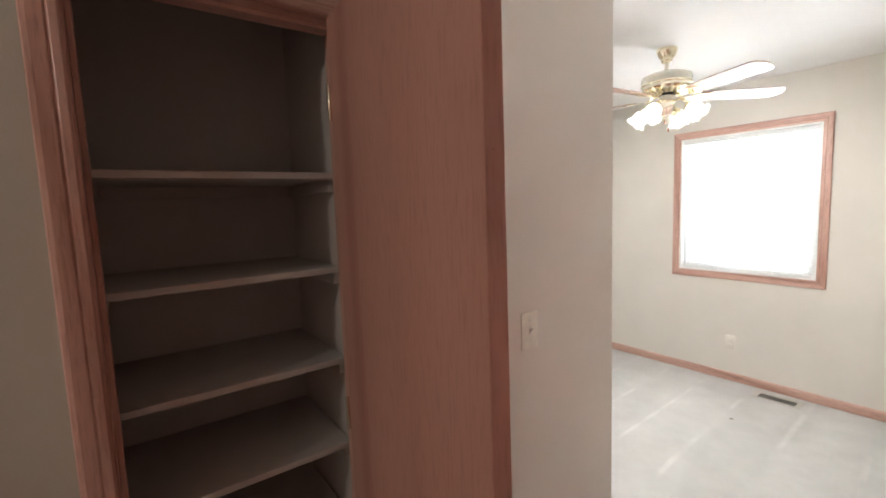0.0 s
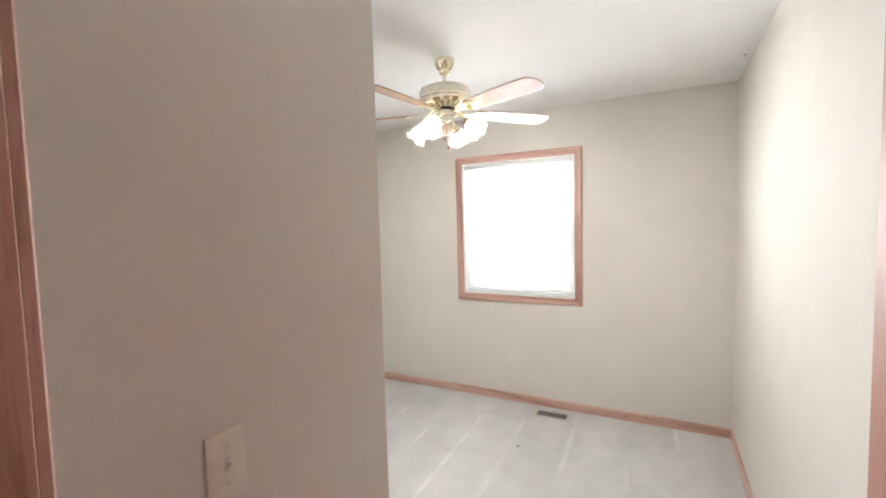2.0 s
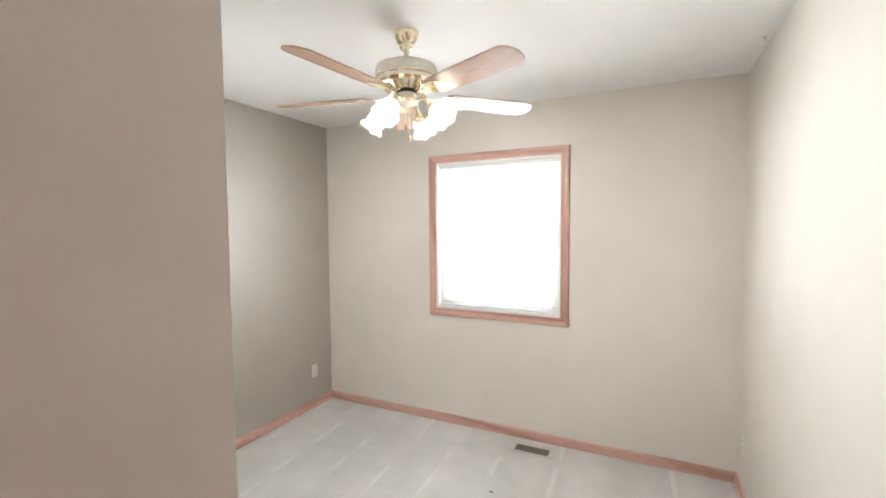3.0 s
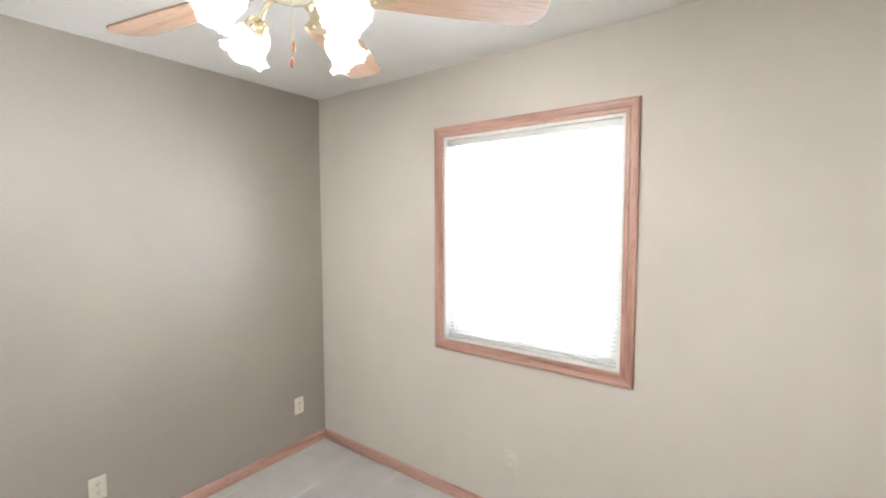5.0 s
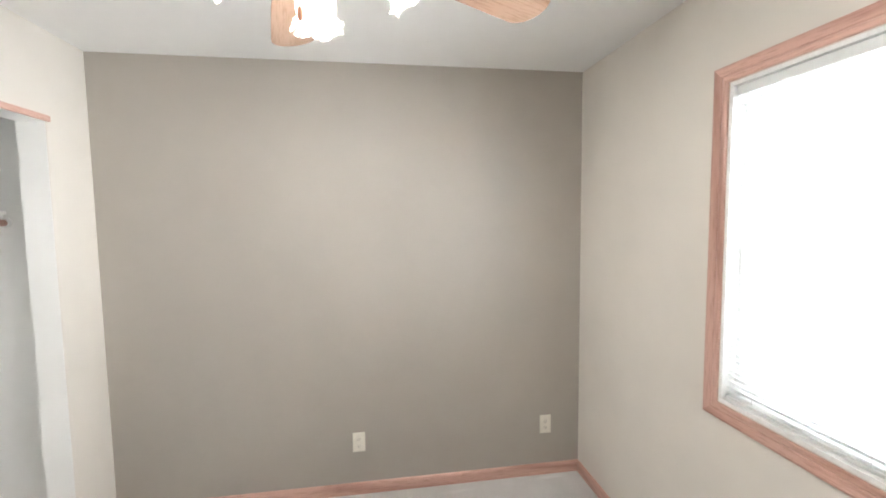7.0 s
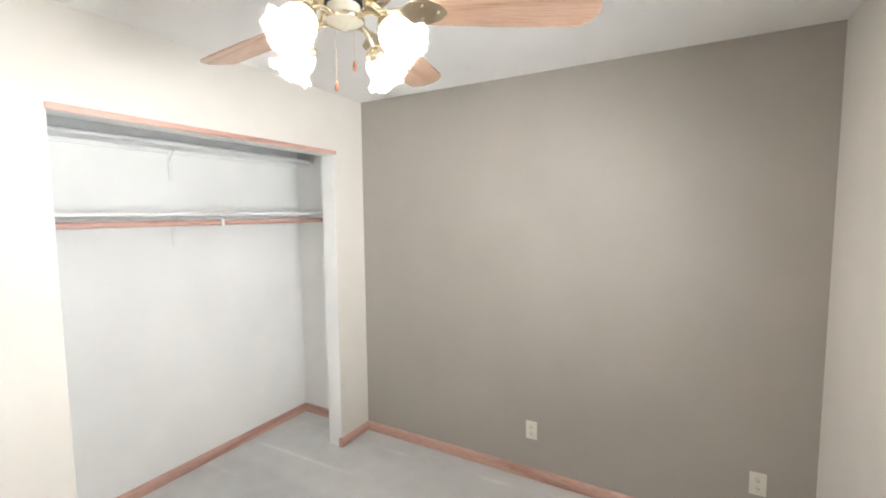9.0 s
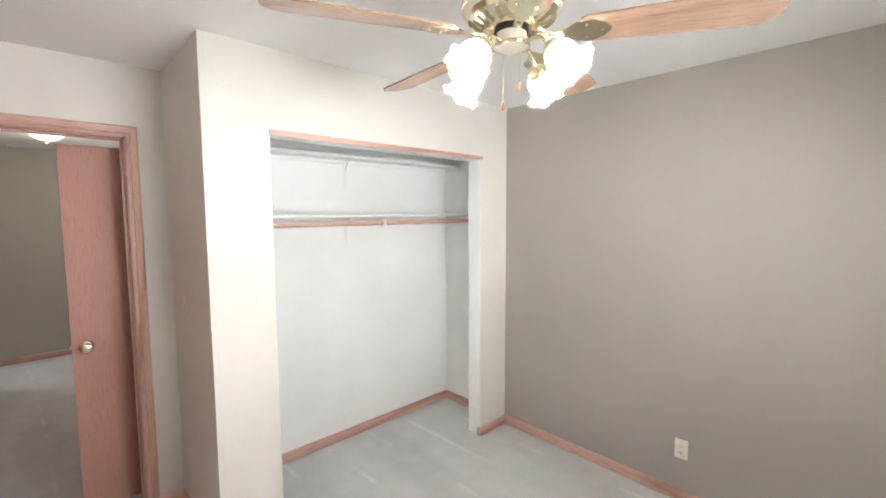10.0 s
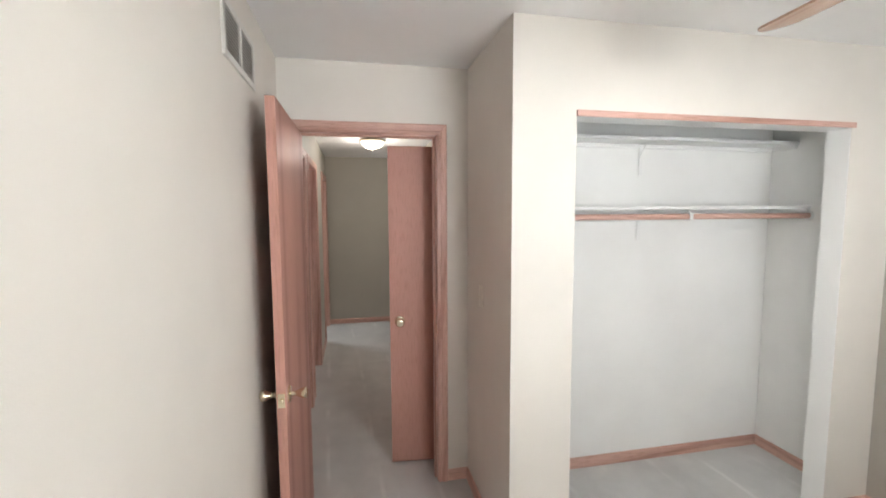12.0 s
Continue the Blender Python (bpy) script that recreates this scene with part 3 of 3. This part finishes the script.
# linen closet leaf, swung out across the hall
flush_door("door_2", 0.630, 2.035, pose(HX0 + 0.018, LY1 - 0.046, 0, 0, 0, -4.9), "open red-brown oak flush linen closet door", -0.002, ROUND, 0.945, NICKEL)
mark = part("nail_mark", box(bmesh.new(), 0.6302, 0.6306, 0.013, 0.0165, 1.640, 1.6415), WOODBEAD, bpy.data.objects["door_2"])
for k, (y0, y1) in enumerate(EAST[:2]):
    flush_door("door_%d" % (3 + k), y1 - y0 - 0.006, 2.050, pose(HX1 + 0.06, y0 + 0.003, 0, 0, 0, 90) @ Matrix.Translation((0, -0.035, 0)), "closed pink-stained oak flush door in the hall", -0.004, KNOB, 0.93, BRASS, False)

# rooms beyond the hall doorways: plain closing walls
solid("wall_beyond", [(HX1 + T + 0.9, HX1 + T + 0.95, HY - T, -2.0, 0, H), (HX1 + T, HX1 + T + 0.9, -3.42, -3.37, 0, H), (HX1 + T, HX1 + T + 0.9, -2.02, -1.97, 0, H), (HX1 + T, HX1 + T + 0.9, HY - T, HY, 0, H)],
      HALLC, "plain painted walls beyond the hall doorways", "wall")

# ---- linen closet shelves ----
for i, z in enumerate((0.31, 0.58, 0.850, 1.116, 1.391, 1.663)):
    s = thing("linen_shelf", (LB + HX0 - T) / 2, (LY0 + LY1) / 2, z, "tan-painted empty wooden shelf in the linen closet", "shelf", "linen closet shelves")
    dx, dy = (HX0 - T - LB) / 2 - 0.002, (LY1 - LY0) / 2 + 0.012
    part("board", box(bmesh.new(), -dx, dx, -dy, dy, -0.009, 0.009, 0.002), SHELFT, s)
    part("cleat", box(bmesh.new(), -dx, dx - 0.02, dy - 0.018, dy, -0.045, -0.009, 0.002), SHELFT, s)
    part("cleat", box(bmesh.new(), -dx, dx - 0.02, -dy, -dy + 0.018, -0.045, -0.009, 0.002), SHELFT, s)
    part("back_cleat", box(bmesh.new(), -dx, -dx + 0.018, -dy + 0.018, dy - 0.018, -0.045, -0.009, 0.002), SHELFT, s)

# ---- bedroom closet shelves, rod ----
cx0, cx1 = 0.004, CX - T - 0.004
for z, deep, ch, lab in ((2.038, 0.180, 0.024, "shallow upper white-painted closet shelf, empty"), (1.640, 0.275, 0.045, "lower white-painted closet shelf, empty")):
    s = thing("closet_shelf", (cx0 + cx1) / 2, CB, z, lab, "shelf", "closet shelves")
    dx = (cx1 - cx0) / 2 - 0.001
    part("board", box(bmesh.new(), -dx, dx, 0.001, deep, 0, 0.019, 0.002), SHELFW, s)
    part("cleat", box(bmesh.new(), -dx, -dx + 0.018, 0.019, deep - 0.012, -ch, 0, 0.002), SHELFW, s)
    part("cleat", box(bmesh.new(), dx - 0.018, dx, 0.019, deep - 0.012, -ch, 0, 0.002), SHELFW, s)
    part("back_cleat", box(bmesh.new(), -dx, dx, 0.001, 0.019, -ch, 0, 0.002), SHELFW, s)
    bx = 1.000 - (cx0 + cx1) / 2
    br = part("bracket", box(bmesh.new(), bx - 0.011, bx + 0.011, 0.0195, 0.0225, -0.185, 0, 0.001), SHELFW, s, "white metal shelf bracket")
    part("brace", tube(bmesh.new(), [(bx, 0.024, -0.070), (bx, 0.036, -0.040), (bx, 0.058, -0.016), (bx, 0.080, -0.004)], 0.004, 8), SHELFW, br)
    part("bracket_arm", box(bmesh.new(), bx - 0.011, bx + 0.011, 0.023, deep - 0.02, -0.0045, -0.001), SHELFW, br)
rod = thing("closet_rod", (cx0 + cx1) / 2, -0.397, 1.600, "pink-stained wooden clothes rod in white sockets", "rod")
for a, b in ((-dx + 0.002, 0.985 - (cx0 + cx1) / 2 - 0.13), (0.985 - (cx0 + cx1) / 2 - 0.13, dx - 0.002)):
    part("pole", tube(bmesh.new(), [(a, 0, 0), (b, 0, 0)], 0.0165, 16), OAK[0], rod, "", True)
part("rod_socket", lathe(bmesh.new(), [(0.026, 0), (0.026, 0.006), (0.020, 0.012)], 20, Matrix.Translation((-dx, 0, 0)) @ pose(0, 0, 0, 0, 90)), SHELFW, rod, "", True)
part("rod_socket", lathe(bmesh.new(), [(0.026, 0), (0.026, 0.006), (0.020, 0.012)], 20, Matrix.Translation((dx, 0, 0)) @ pose(0, 0, 0, 0, -90)), SHELFW, rod, "", True)
hx = 0.985 - (cx0 + cx1) / 2 - 0.13
part("rod_hook", box(bmesh.new(), hx - 0.011, hx + 0.011, -0.019, 0.020, -0.020, 0.019, 0.004), SHELFW, rod, "white rod bracket hook")
part("hook_strap", box(bmesh.new(), hx - 0.005, hx + 0.005, -0.002, 0.002, 0.019, 0.038), SHELFW, rod)


# ---- outlets and switch ----
def outlet(m, label, category="outlet"):
    """Plate in the x-z plane, facing -y, centred on its origin."""
    e = new("outlet")
    e.matrix_basis = m
    tagged(e, label, category, "wall outlets")
    part("cover_plate", box(bmesh.new(), -0.035, 0.035, -0.006, 0, -0.057, 0.057, 0.0025), PLATE, e, "", True)
    for s in (-1, 1):
        f = part("receptacle", lathe(bmesh.new(), [(0.0165, 0.0), (0.0165, 0.0025), (0.015, 0.003)], 20, Matrix.Translation((0, -0.006, s * 0.0195)) @ pose(0, 0, 0, 90) @ Matrix.Diagonal((1, 0.86, 1, 1))), PLATE, e, "", True)
        for x, hgt in ((-0.006, 0.008), (0.006, 0.0065)):
            part("slot", box(bmesh.new(), x - 0.001, x + 0.001, -0.0096, -0.0088, s * 0.0195 + 0.002 - hgt / 2, s * 0.0195 + 0.002 + hgt / 2), SLOT, f)
        part("ground_hole", box(bmesh.new(), -0.002, 0.002, -0.0096, -0.0088, s * 0.0195 - 0.009, s * 0.0195 - 0.005), SLOT, f)
    part("screw", lathe(bmesh.new(), [(0.003, 0), (0.003, 0.001), (0.001, 0.0015)], 10, Matrix.Translation((0, -0.006, 0)) @ pose(0, 0, 0, 90)), METALW, e)
    return e


outlet(pose(0, 1.283, 0.312, 0, 0, 90), "ivory duplex wall outlet on the taupe wall")
outlet(pose(0, 2.413, 0.320, 0, 0, 90), "ivory duplex wall outlet near the window corner")
outlet(pose(RX, 2.45, 0.320, 0, 0, -90), "ivory duplex wall outlet on the beige wall")
for p in outlet(pose(1.516, RY, 0.330, 0, 0, 0), "beige-painted duplex wall outlet below the window").children_recursive:
    p.data.materials[0] = BEIGE
sw = new("light_switch")
sw.matrix_basis = pose(CX - 0.0005, -0.436, 1.186, 0, 0, 90)
tagged(sw, "ivory toggle light switch beside the bedroom door", "light switch")
part("cover_plate", box(bmesh.new(), -0.035, 0.035, -0.006, 0, -0.057, 0.057, 0.0025), PLATE, sw, "", True)
part("toggle_slot", box(bmesh.new(), -0.005, 0.005, -0.0075, -0.006, -0.012, 0.012, 0.0005), METALW, sw)
part("toggle", prism(bmesh.new(), [[(-0.004, -0.0075, -0.008), (-0.004, -0.0075, 0.004), (-0.0035, -0.019, 0.011), (-0.0035, -0.019, 0.005)], [(0.004, -0.0075, -0.008), (0.004, -0.0075, 0.004), (0.0035, -0.019, 0.011), (0.0035, -0.019, 0.005)]]), PLATE, sw)
for z in (-0.030, 0.030):
    part("screw", lathe(bmesh.new(), [(0.003, 0), (0.003, 0.001), (0.001, 0.0015)], 10, Matrix.Translation((0, -0.006, z)) @ pose(0, 0, 0, 90)), METALW, sw)

# ---- floor register ----
reg = thing("floor_register", 1.895, 2.493, 0.001, "beige metal floor register set in the carpet", "air vent")
rw, rd = 0.154, 0.075
sx, s0, s1 = 0.116, -0.058, 0.032   # slotted field
bm = bmesh.new()
for b in ((-rw, rw, -rd, s0, 0, 0.006), (-rw, rw, s1, rd, 0, 0.006), (-rw, -sx, s0, s1, 0, 0.006), (sx, rw, s0, s1, 0, 0.006)):
    box(bm, *b)
part("frame", bm, REGISTER, reg)
part("duct", box(bmesh.new(), -sx, sx, s0, s1, 0, 0.001), DARKBOX, reg, "dark duct opening")
fin = mesh_of("fin", box(bmesh.new(), -0.0022, 0.0022, s0, s1, 0.001, 0.0045), FIN)
for i in range(16):
    f = new("fin", fin)
    f.parent = reg
    f.location = (-sx + 0.0137 * (i + 1) - 0.0005, 0, 0)
part("lever", box(bmesh.new(), sx + 0.008, sx + 0.018, -0.018, -0.006, 0.006, 0.012, 0.002), REGISTER, reg)

# ---- return grille high on the east wall ----
gr = thing("return_grille", RX, 0.050, 2.212, "beige metal return-air grille with two louvred fields", "air vent")
gw, gh = 0.215, 0.093
bm = bmesh.new()
for b in ((-0.008, 0, -gw, gw, -gh, -gh + 0.022), (-0.008, 0, -gw, gw, gh - 0.022, gh), (-0.008, 0, -gw, -gw + 0.022, -gh + 0.022, gh - 0.022),
          (-0.008, 0, gw - 0.022, gw, -gh + 0.022, gh - 0.022), (-0.008, 0, -0.010, 0.010, -gh + 0.022, gh - 0.022)):
    box(bm, *b)
part("frame", bm, METALW, gr)
# flat grey sheet: the shade behind the louvres is put into its colour
part("duct", box(bmesh.new(), -0.001, -0.0004, -gw + 0.02, gw - 0.02, -gh + 0.02, gh - 0.02), BACKING, gr, "grey sheet in place of the shaded duct")
for s in (-1, 1):
    yc, half = s * (gw - 0.022 + 0.010) / 2, (gw - 0.032) / 2
    louvre = mesh_of("louvre", prism(bmesh.new(), [[(-0.002, -half, 0), (-0.001, -half, 0.001), (-0.0085, -half, -0.007), (-0.0095, -half, -0.007)], [(-0.002, half, 0), (-0.001, half, 0.001), (-0.0085, half, -0.007), (-0.0095, half, -0.007)]]), METALW)
    for i in range(11):
        f = new("louvre", louvre)
        f.parent = gr
        f.location = (0, yc, -gh + 0.034 + i * (2 * gh - 0.060) / 10)

# ---- ceiling fan ----
fan = thing("ceiling_fan", FX, FY, H, "brass and cream five-blade ceiling fan with four lit tulip shades", "ceiling fan")
part("canopy", lathe(bmesh.new(), [(0.057, 0.0), (0.057, -0.010), (0.053, -0.026), (0.042, -0.048), (0.031, -0.059), (0.031, -0.070), (0.026, -0.078), (0.017, -0.082)], 32), BRASS, fan, "polished brass ceiling canopy", True)
part("downrod", lathe(bmesh.new(), [(0.0115, -0.08), (0.0115, -0.155)], 16), CREAM, fan, "", True)
part("motor_housing", lathe(bmesh.new(), [(0.020, -0.142), (0.105, -0.146), (0.132, -0.158), (0.138, -0.170), (0.138, -0.215), (0.128, -0.226), (0.06, -0.228)], 40), CREAM, fan, "cream enamelled motor housing", True)
part("brass_band", lathe(bmesh.new(), [(0.1385, -0.200), (0.141, -0.203), (0.141, -0.211), (0.1385, -0.214)], 40, close=False), BRASS, fan, "", True)
vent = part("vent_ring", lathe(bmesh.new(), [(0.128, -0.2265), (0.122, -0.240), (0.088, -0.256), (0.062, -0.262), (0.040, -0.262)], 40), BRASS, fan, "pierced brass vent ring", True)
hole = mesh_of("vent_slot", box(bmesh.new(), 0.074, 0.112, -0.0045, 0.0045, -0.0006, 0.0006), VENT)
for i in range(20):
    s = new("vent_slot", hole)
    s.parent = vent
    s.matrix_basis = pose(0, 0, 0, 0, 0, i * 18) @ Matrix.Translation((0.093, 0, -0.2552)) @ pose(0, 0, 0, 0, -25) @ Matrix.Translation((-0.093, 0, 0))
part("flywheel", lathe(bmesh.new(), [(0.048, -0.261), (0.048, -0.270), (0.040, -0.272)], 28), SLOT, fan, "dark rotor plate", True)
part("switch_housing", lathe(bmesh.new(), [(0.038, -0.271), (0.042, -0.275), (0.042, -0.300), (0.050, -0.303), (0.050, -0.312), (0.038, -0.320), (0.020, -0.327), (0.010, -0.331), (0.005, -0.335)], 32), CREAM, fan, "cream and brass switch housing", True)
part("fitter_ring", lathe(bmesh.new(), [(0.0505, -0.302), (0.053, -0.304), (0.053, -0.311), (0.0505, -0.314)], 32, close=False), BRASS, fan, "", True)

# blades, pitched, on brass irons
bm = bmesh.new()
outline = []
for i in range(13):
    a = math.pi / 2 - math.pi * i / 12
    outline.append((0.598 + 0.055 * math.cos(a), 0.066 * math.sin(a)))
outline += [(0.40, -0.064), (0.20, -0.054), (0.185, -0.044), (0.185, 0.044), (0.20, 0.054), (0.40, 0.064)]
prism(bm, [[(x, y, -0.003) for x, y in outline], [(x, y, 0.003) for x, y in outline]])
blade_mesh = mesh_of("blade", bm, BLADEWOOD)
bm = bmesh.new()
iron = [(0.085, 0.012), (0.120, 0.010), (0.150, 0.018), (0.175, 0.040), (0.215, 0.046), (0.245, 0.030), (0.262, 0.006)]
ring = iron + [(x, -y) for x, y in iron[::-1]]
prism(bm, [[(x, y, -0.0075) for x, y in ring], [(x, y, -0.0035) for x, y in ring]])
for x, y in ((0.20, 0.025), (0.20, -0.025), (0.24, 0)):
    lathe(bm, [(0.005, -0.0078), (0.004, -0.0105), (0.001, -0.011)], 10, Matrix.Translation((x, y, 0)))
tube(bm, [(0.058, 0, 0.022), (0.074, 0, 0.016), (0.090, 0, 0.000), (0.112, 0, -0.0055)], 0.008, 10)
iron_mesh = mesh_of("blade_iron", bm, BRASS)
BLADE0 = 48
for i in range(5):
    b = new("blade", blade_mesh)
    b.parent = fan
    b.matrix_basis = pose(0, 0, -0.284, 0, 0, BLADE0 + 72 * i) @ pose(0, 0, 0, -12, 0, 0)
    r = new("blade_iron", iron_mesh)
    r.parent = b


def tulip():
    """A ruffled glass shade that opens along -z from its neck at the origin."""
    bm = bmesh.new()
    seg, rows = 48, 12
    prof = [(0.024, 0.0), (0.030, 0.008), (0.042, 0.022), (0.050, 0.040), (0.052, 0.058), (0.050, 0.074), (0.050, 0.086), (0.055, 0.098), (0.063, 0.108), (0.072, 0.115)]
    rings = []
    for j, (r, z) in enumerate(prof):
        u = j / (len(prof) - 1)
        row = []
        for i in range(seg):
            a = 2 * math.pi * i / seg
            rr = r * (1 + 0.09 * u ** 4 * math.cos(6 * a) + 0.018 * u * math.cos(24 * a))
            row.append(bm.verts.new((rr * math.cos(a), rr * math.sin(a), -z + 0.007 * u ** 5 * math.cos(6 * a + 1.0))))
        rings.append(row)
    for a, c in zip(rings, rings[1:]):
        for i in range(seg):
            bm.faces.new((a[i], a[(i + 1) % seg], c[(i + 1) % seg], c[i]))
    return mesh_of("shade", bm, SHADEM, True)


shade_mesh = tulip()
arm_mesh = mesh_of("lamp_arm", tube(bmesh.new(), [(0.045, 0, -0.308), (0.070, 0, -0.303), (0.094, 0, -0.310), (0.112, 0, -0.324), (0.124, 0, -0.340)], 0.0070, 10), BRASS, True)
cup_mesh = mesh_of("socket_cup", lathe(bmesh.new(), [(0.008, 0.020), (0.024, 0.014), (0.035, 0.000), (0.038, -0.018), (0.039, -0.026), (0.035, -0.028)], 24), BRASS, True)
bulb_mesh = mesh_of("bulb", lathe(bmesh.new(), [(0.010, -0.01), (0.014, -0.03), (0.022, -0.052), (0.022, -0.064), (0.012, -0.080), (0.002, -0.084)], 16), BULBM, True)
for a in FAN_ARMS:
    arm = new("lamp_arm", arm_mesh)
    arm.parent = fan
    arm.matrix_basis = pose(0, 0, 0, 0, 0, a)
    seat = Matrix.Translation((0.128, 0, -0.345)) @ pose(0, 0, 0, 0, -45, 0)
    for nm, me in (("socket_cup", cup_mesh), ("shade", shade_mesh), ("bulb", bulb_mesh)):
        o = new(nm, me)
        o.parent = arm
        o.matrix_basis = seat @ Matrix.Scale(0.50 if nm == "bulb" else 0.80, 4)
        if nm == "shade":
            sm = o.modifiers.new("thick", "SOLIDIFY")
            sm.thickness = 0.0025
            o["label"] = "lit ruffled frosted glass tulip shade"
for x, y, z in ((0.020, -0.012, -0.470), (-0.016, 0.018, -0.415)):
    ch = part("pull_chain", tube(bmesh.new(), [(x, y, -0.32), (x, y, z)], 0.0007, 6), BRASS, fan)
    part("chain_bead", lathe(bmesh.new(), [(0.002, 0.009), (0.0045, 0.003), (0.0058, -0.007), (0.004, -0.014), (0.001, -0.017)], 14, Matrix.Translation((x, y, z))), WOODBEAD, ch, "turned wooden pull bead", True)

# ---- hall ceiling lamp ----
hl = thing("hall_ceiling_lamp", 2.51, -3.08, H - 0.03, "lit white glass dome lamp on the hall ceiling", "ceiling lamp")
part("lamp_base", lathe(bmesh.new(), [(0.135, 0.0), (0.138, -0.010), (0.130, -0.020)], 36), BRASS, hl, "brass base ring", True)
part("dome", lathe(bmesh.new(), [(0.128, -0.018), (0.124, -0.035), (0.105, -0.062), (0.070, -0.085), (0.030, -0.096), (0.002, -0.098)], 36, close=False), DOMEM, hl, "lit white glass dome", True)
part("finial", lathe(bmesh.new(), [(0.008, -0.096), (0.009, -0.104), (0.005, -0.114), (0.001, -0.117)], 14), BRASS, hl, "", True)

# ---- small things ----
sp = part("lint_speck", lathe(bmesh.new(), [(0.004, 0), (0.009, 0.002), (0.006, 0.005), (0.001, 0.006)], 9, pose(1.794, 1.912, 0.001) @ Matrix.Diagonal((1.5, 0.7, 1, 1))), SPECK)
tagged(sp, "small dark speck of lint on the carpet", "lint")
hk = thing("ceiling_hook", 3.078, 2.093, H, "tiny brass hook screwed into the ceiling", "hook")
part("hook_plate", lathe(bmesh.new(), [(0.008, 0), (0.007, -0.003), (0.003, -0.004)], 12), NICKEL, hk)
part("hook_wire", tube(bmesh.new(), [(0, 0, -0.003), (0, 0, -0.010), (0.005, 0, -0.016), (0.008, 0, -0.011)], 0.0014, 6), NICKEL, hk)
st = part("strike_plate", box(bmesh.new(), 0, 0.0012, -0.014, 0.014, -0.030, 0.030), BRASS)
st.location = (DX0 + 0.0002, DY - 0.020, 0.945)
tagged(st, "small brass strike plate on the door jamb", "strike plate")
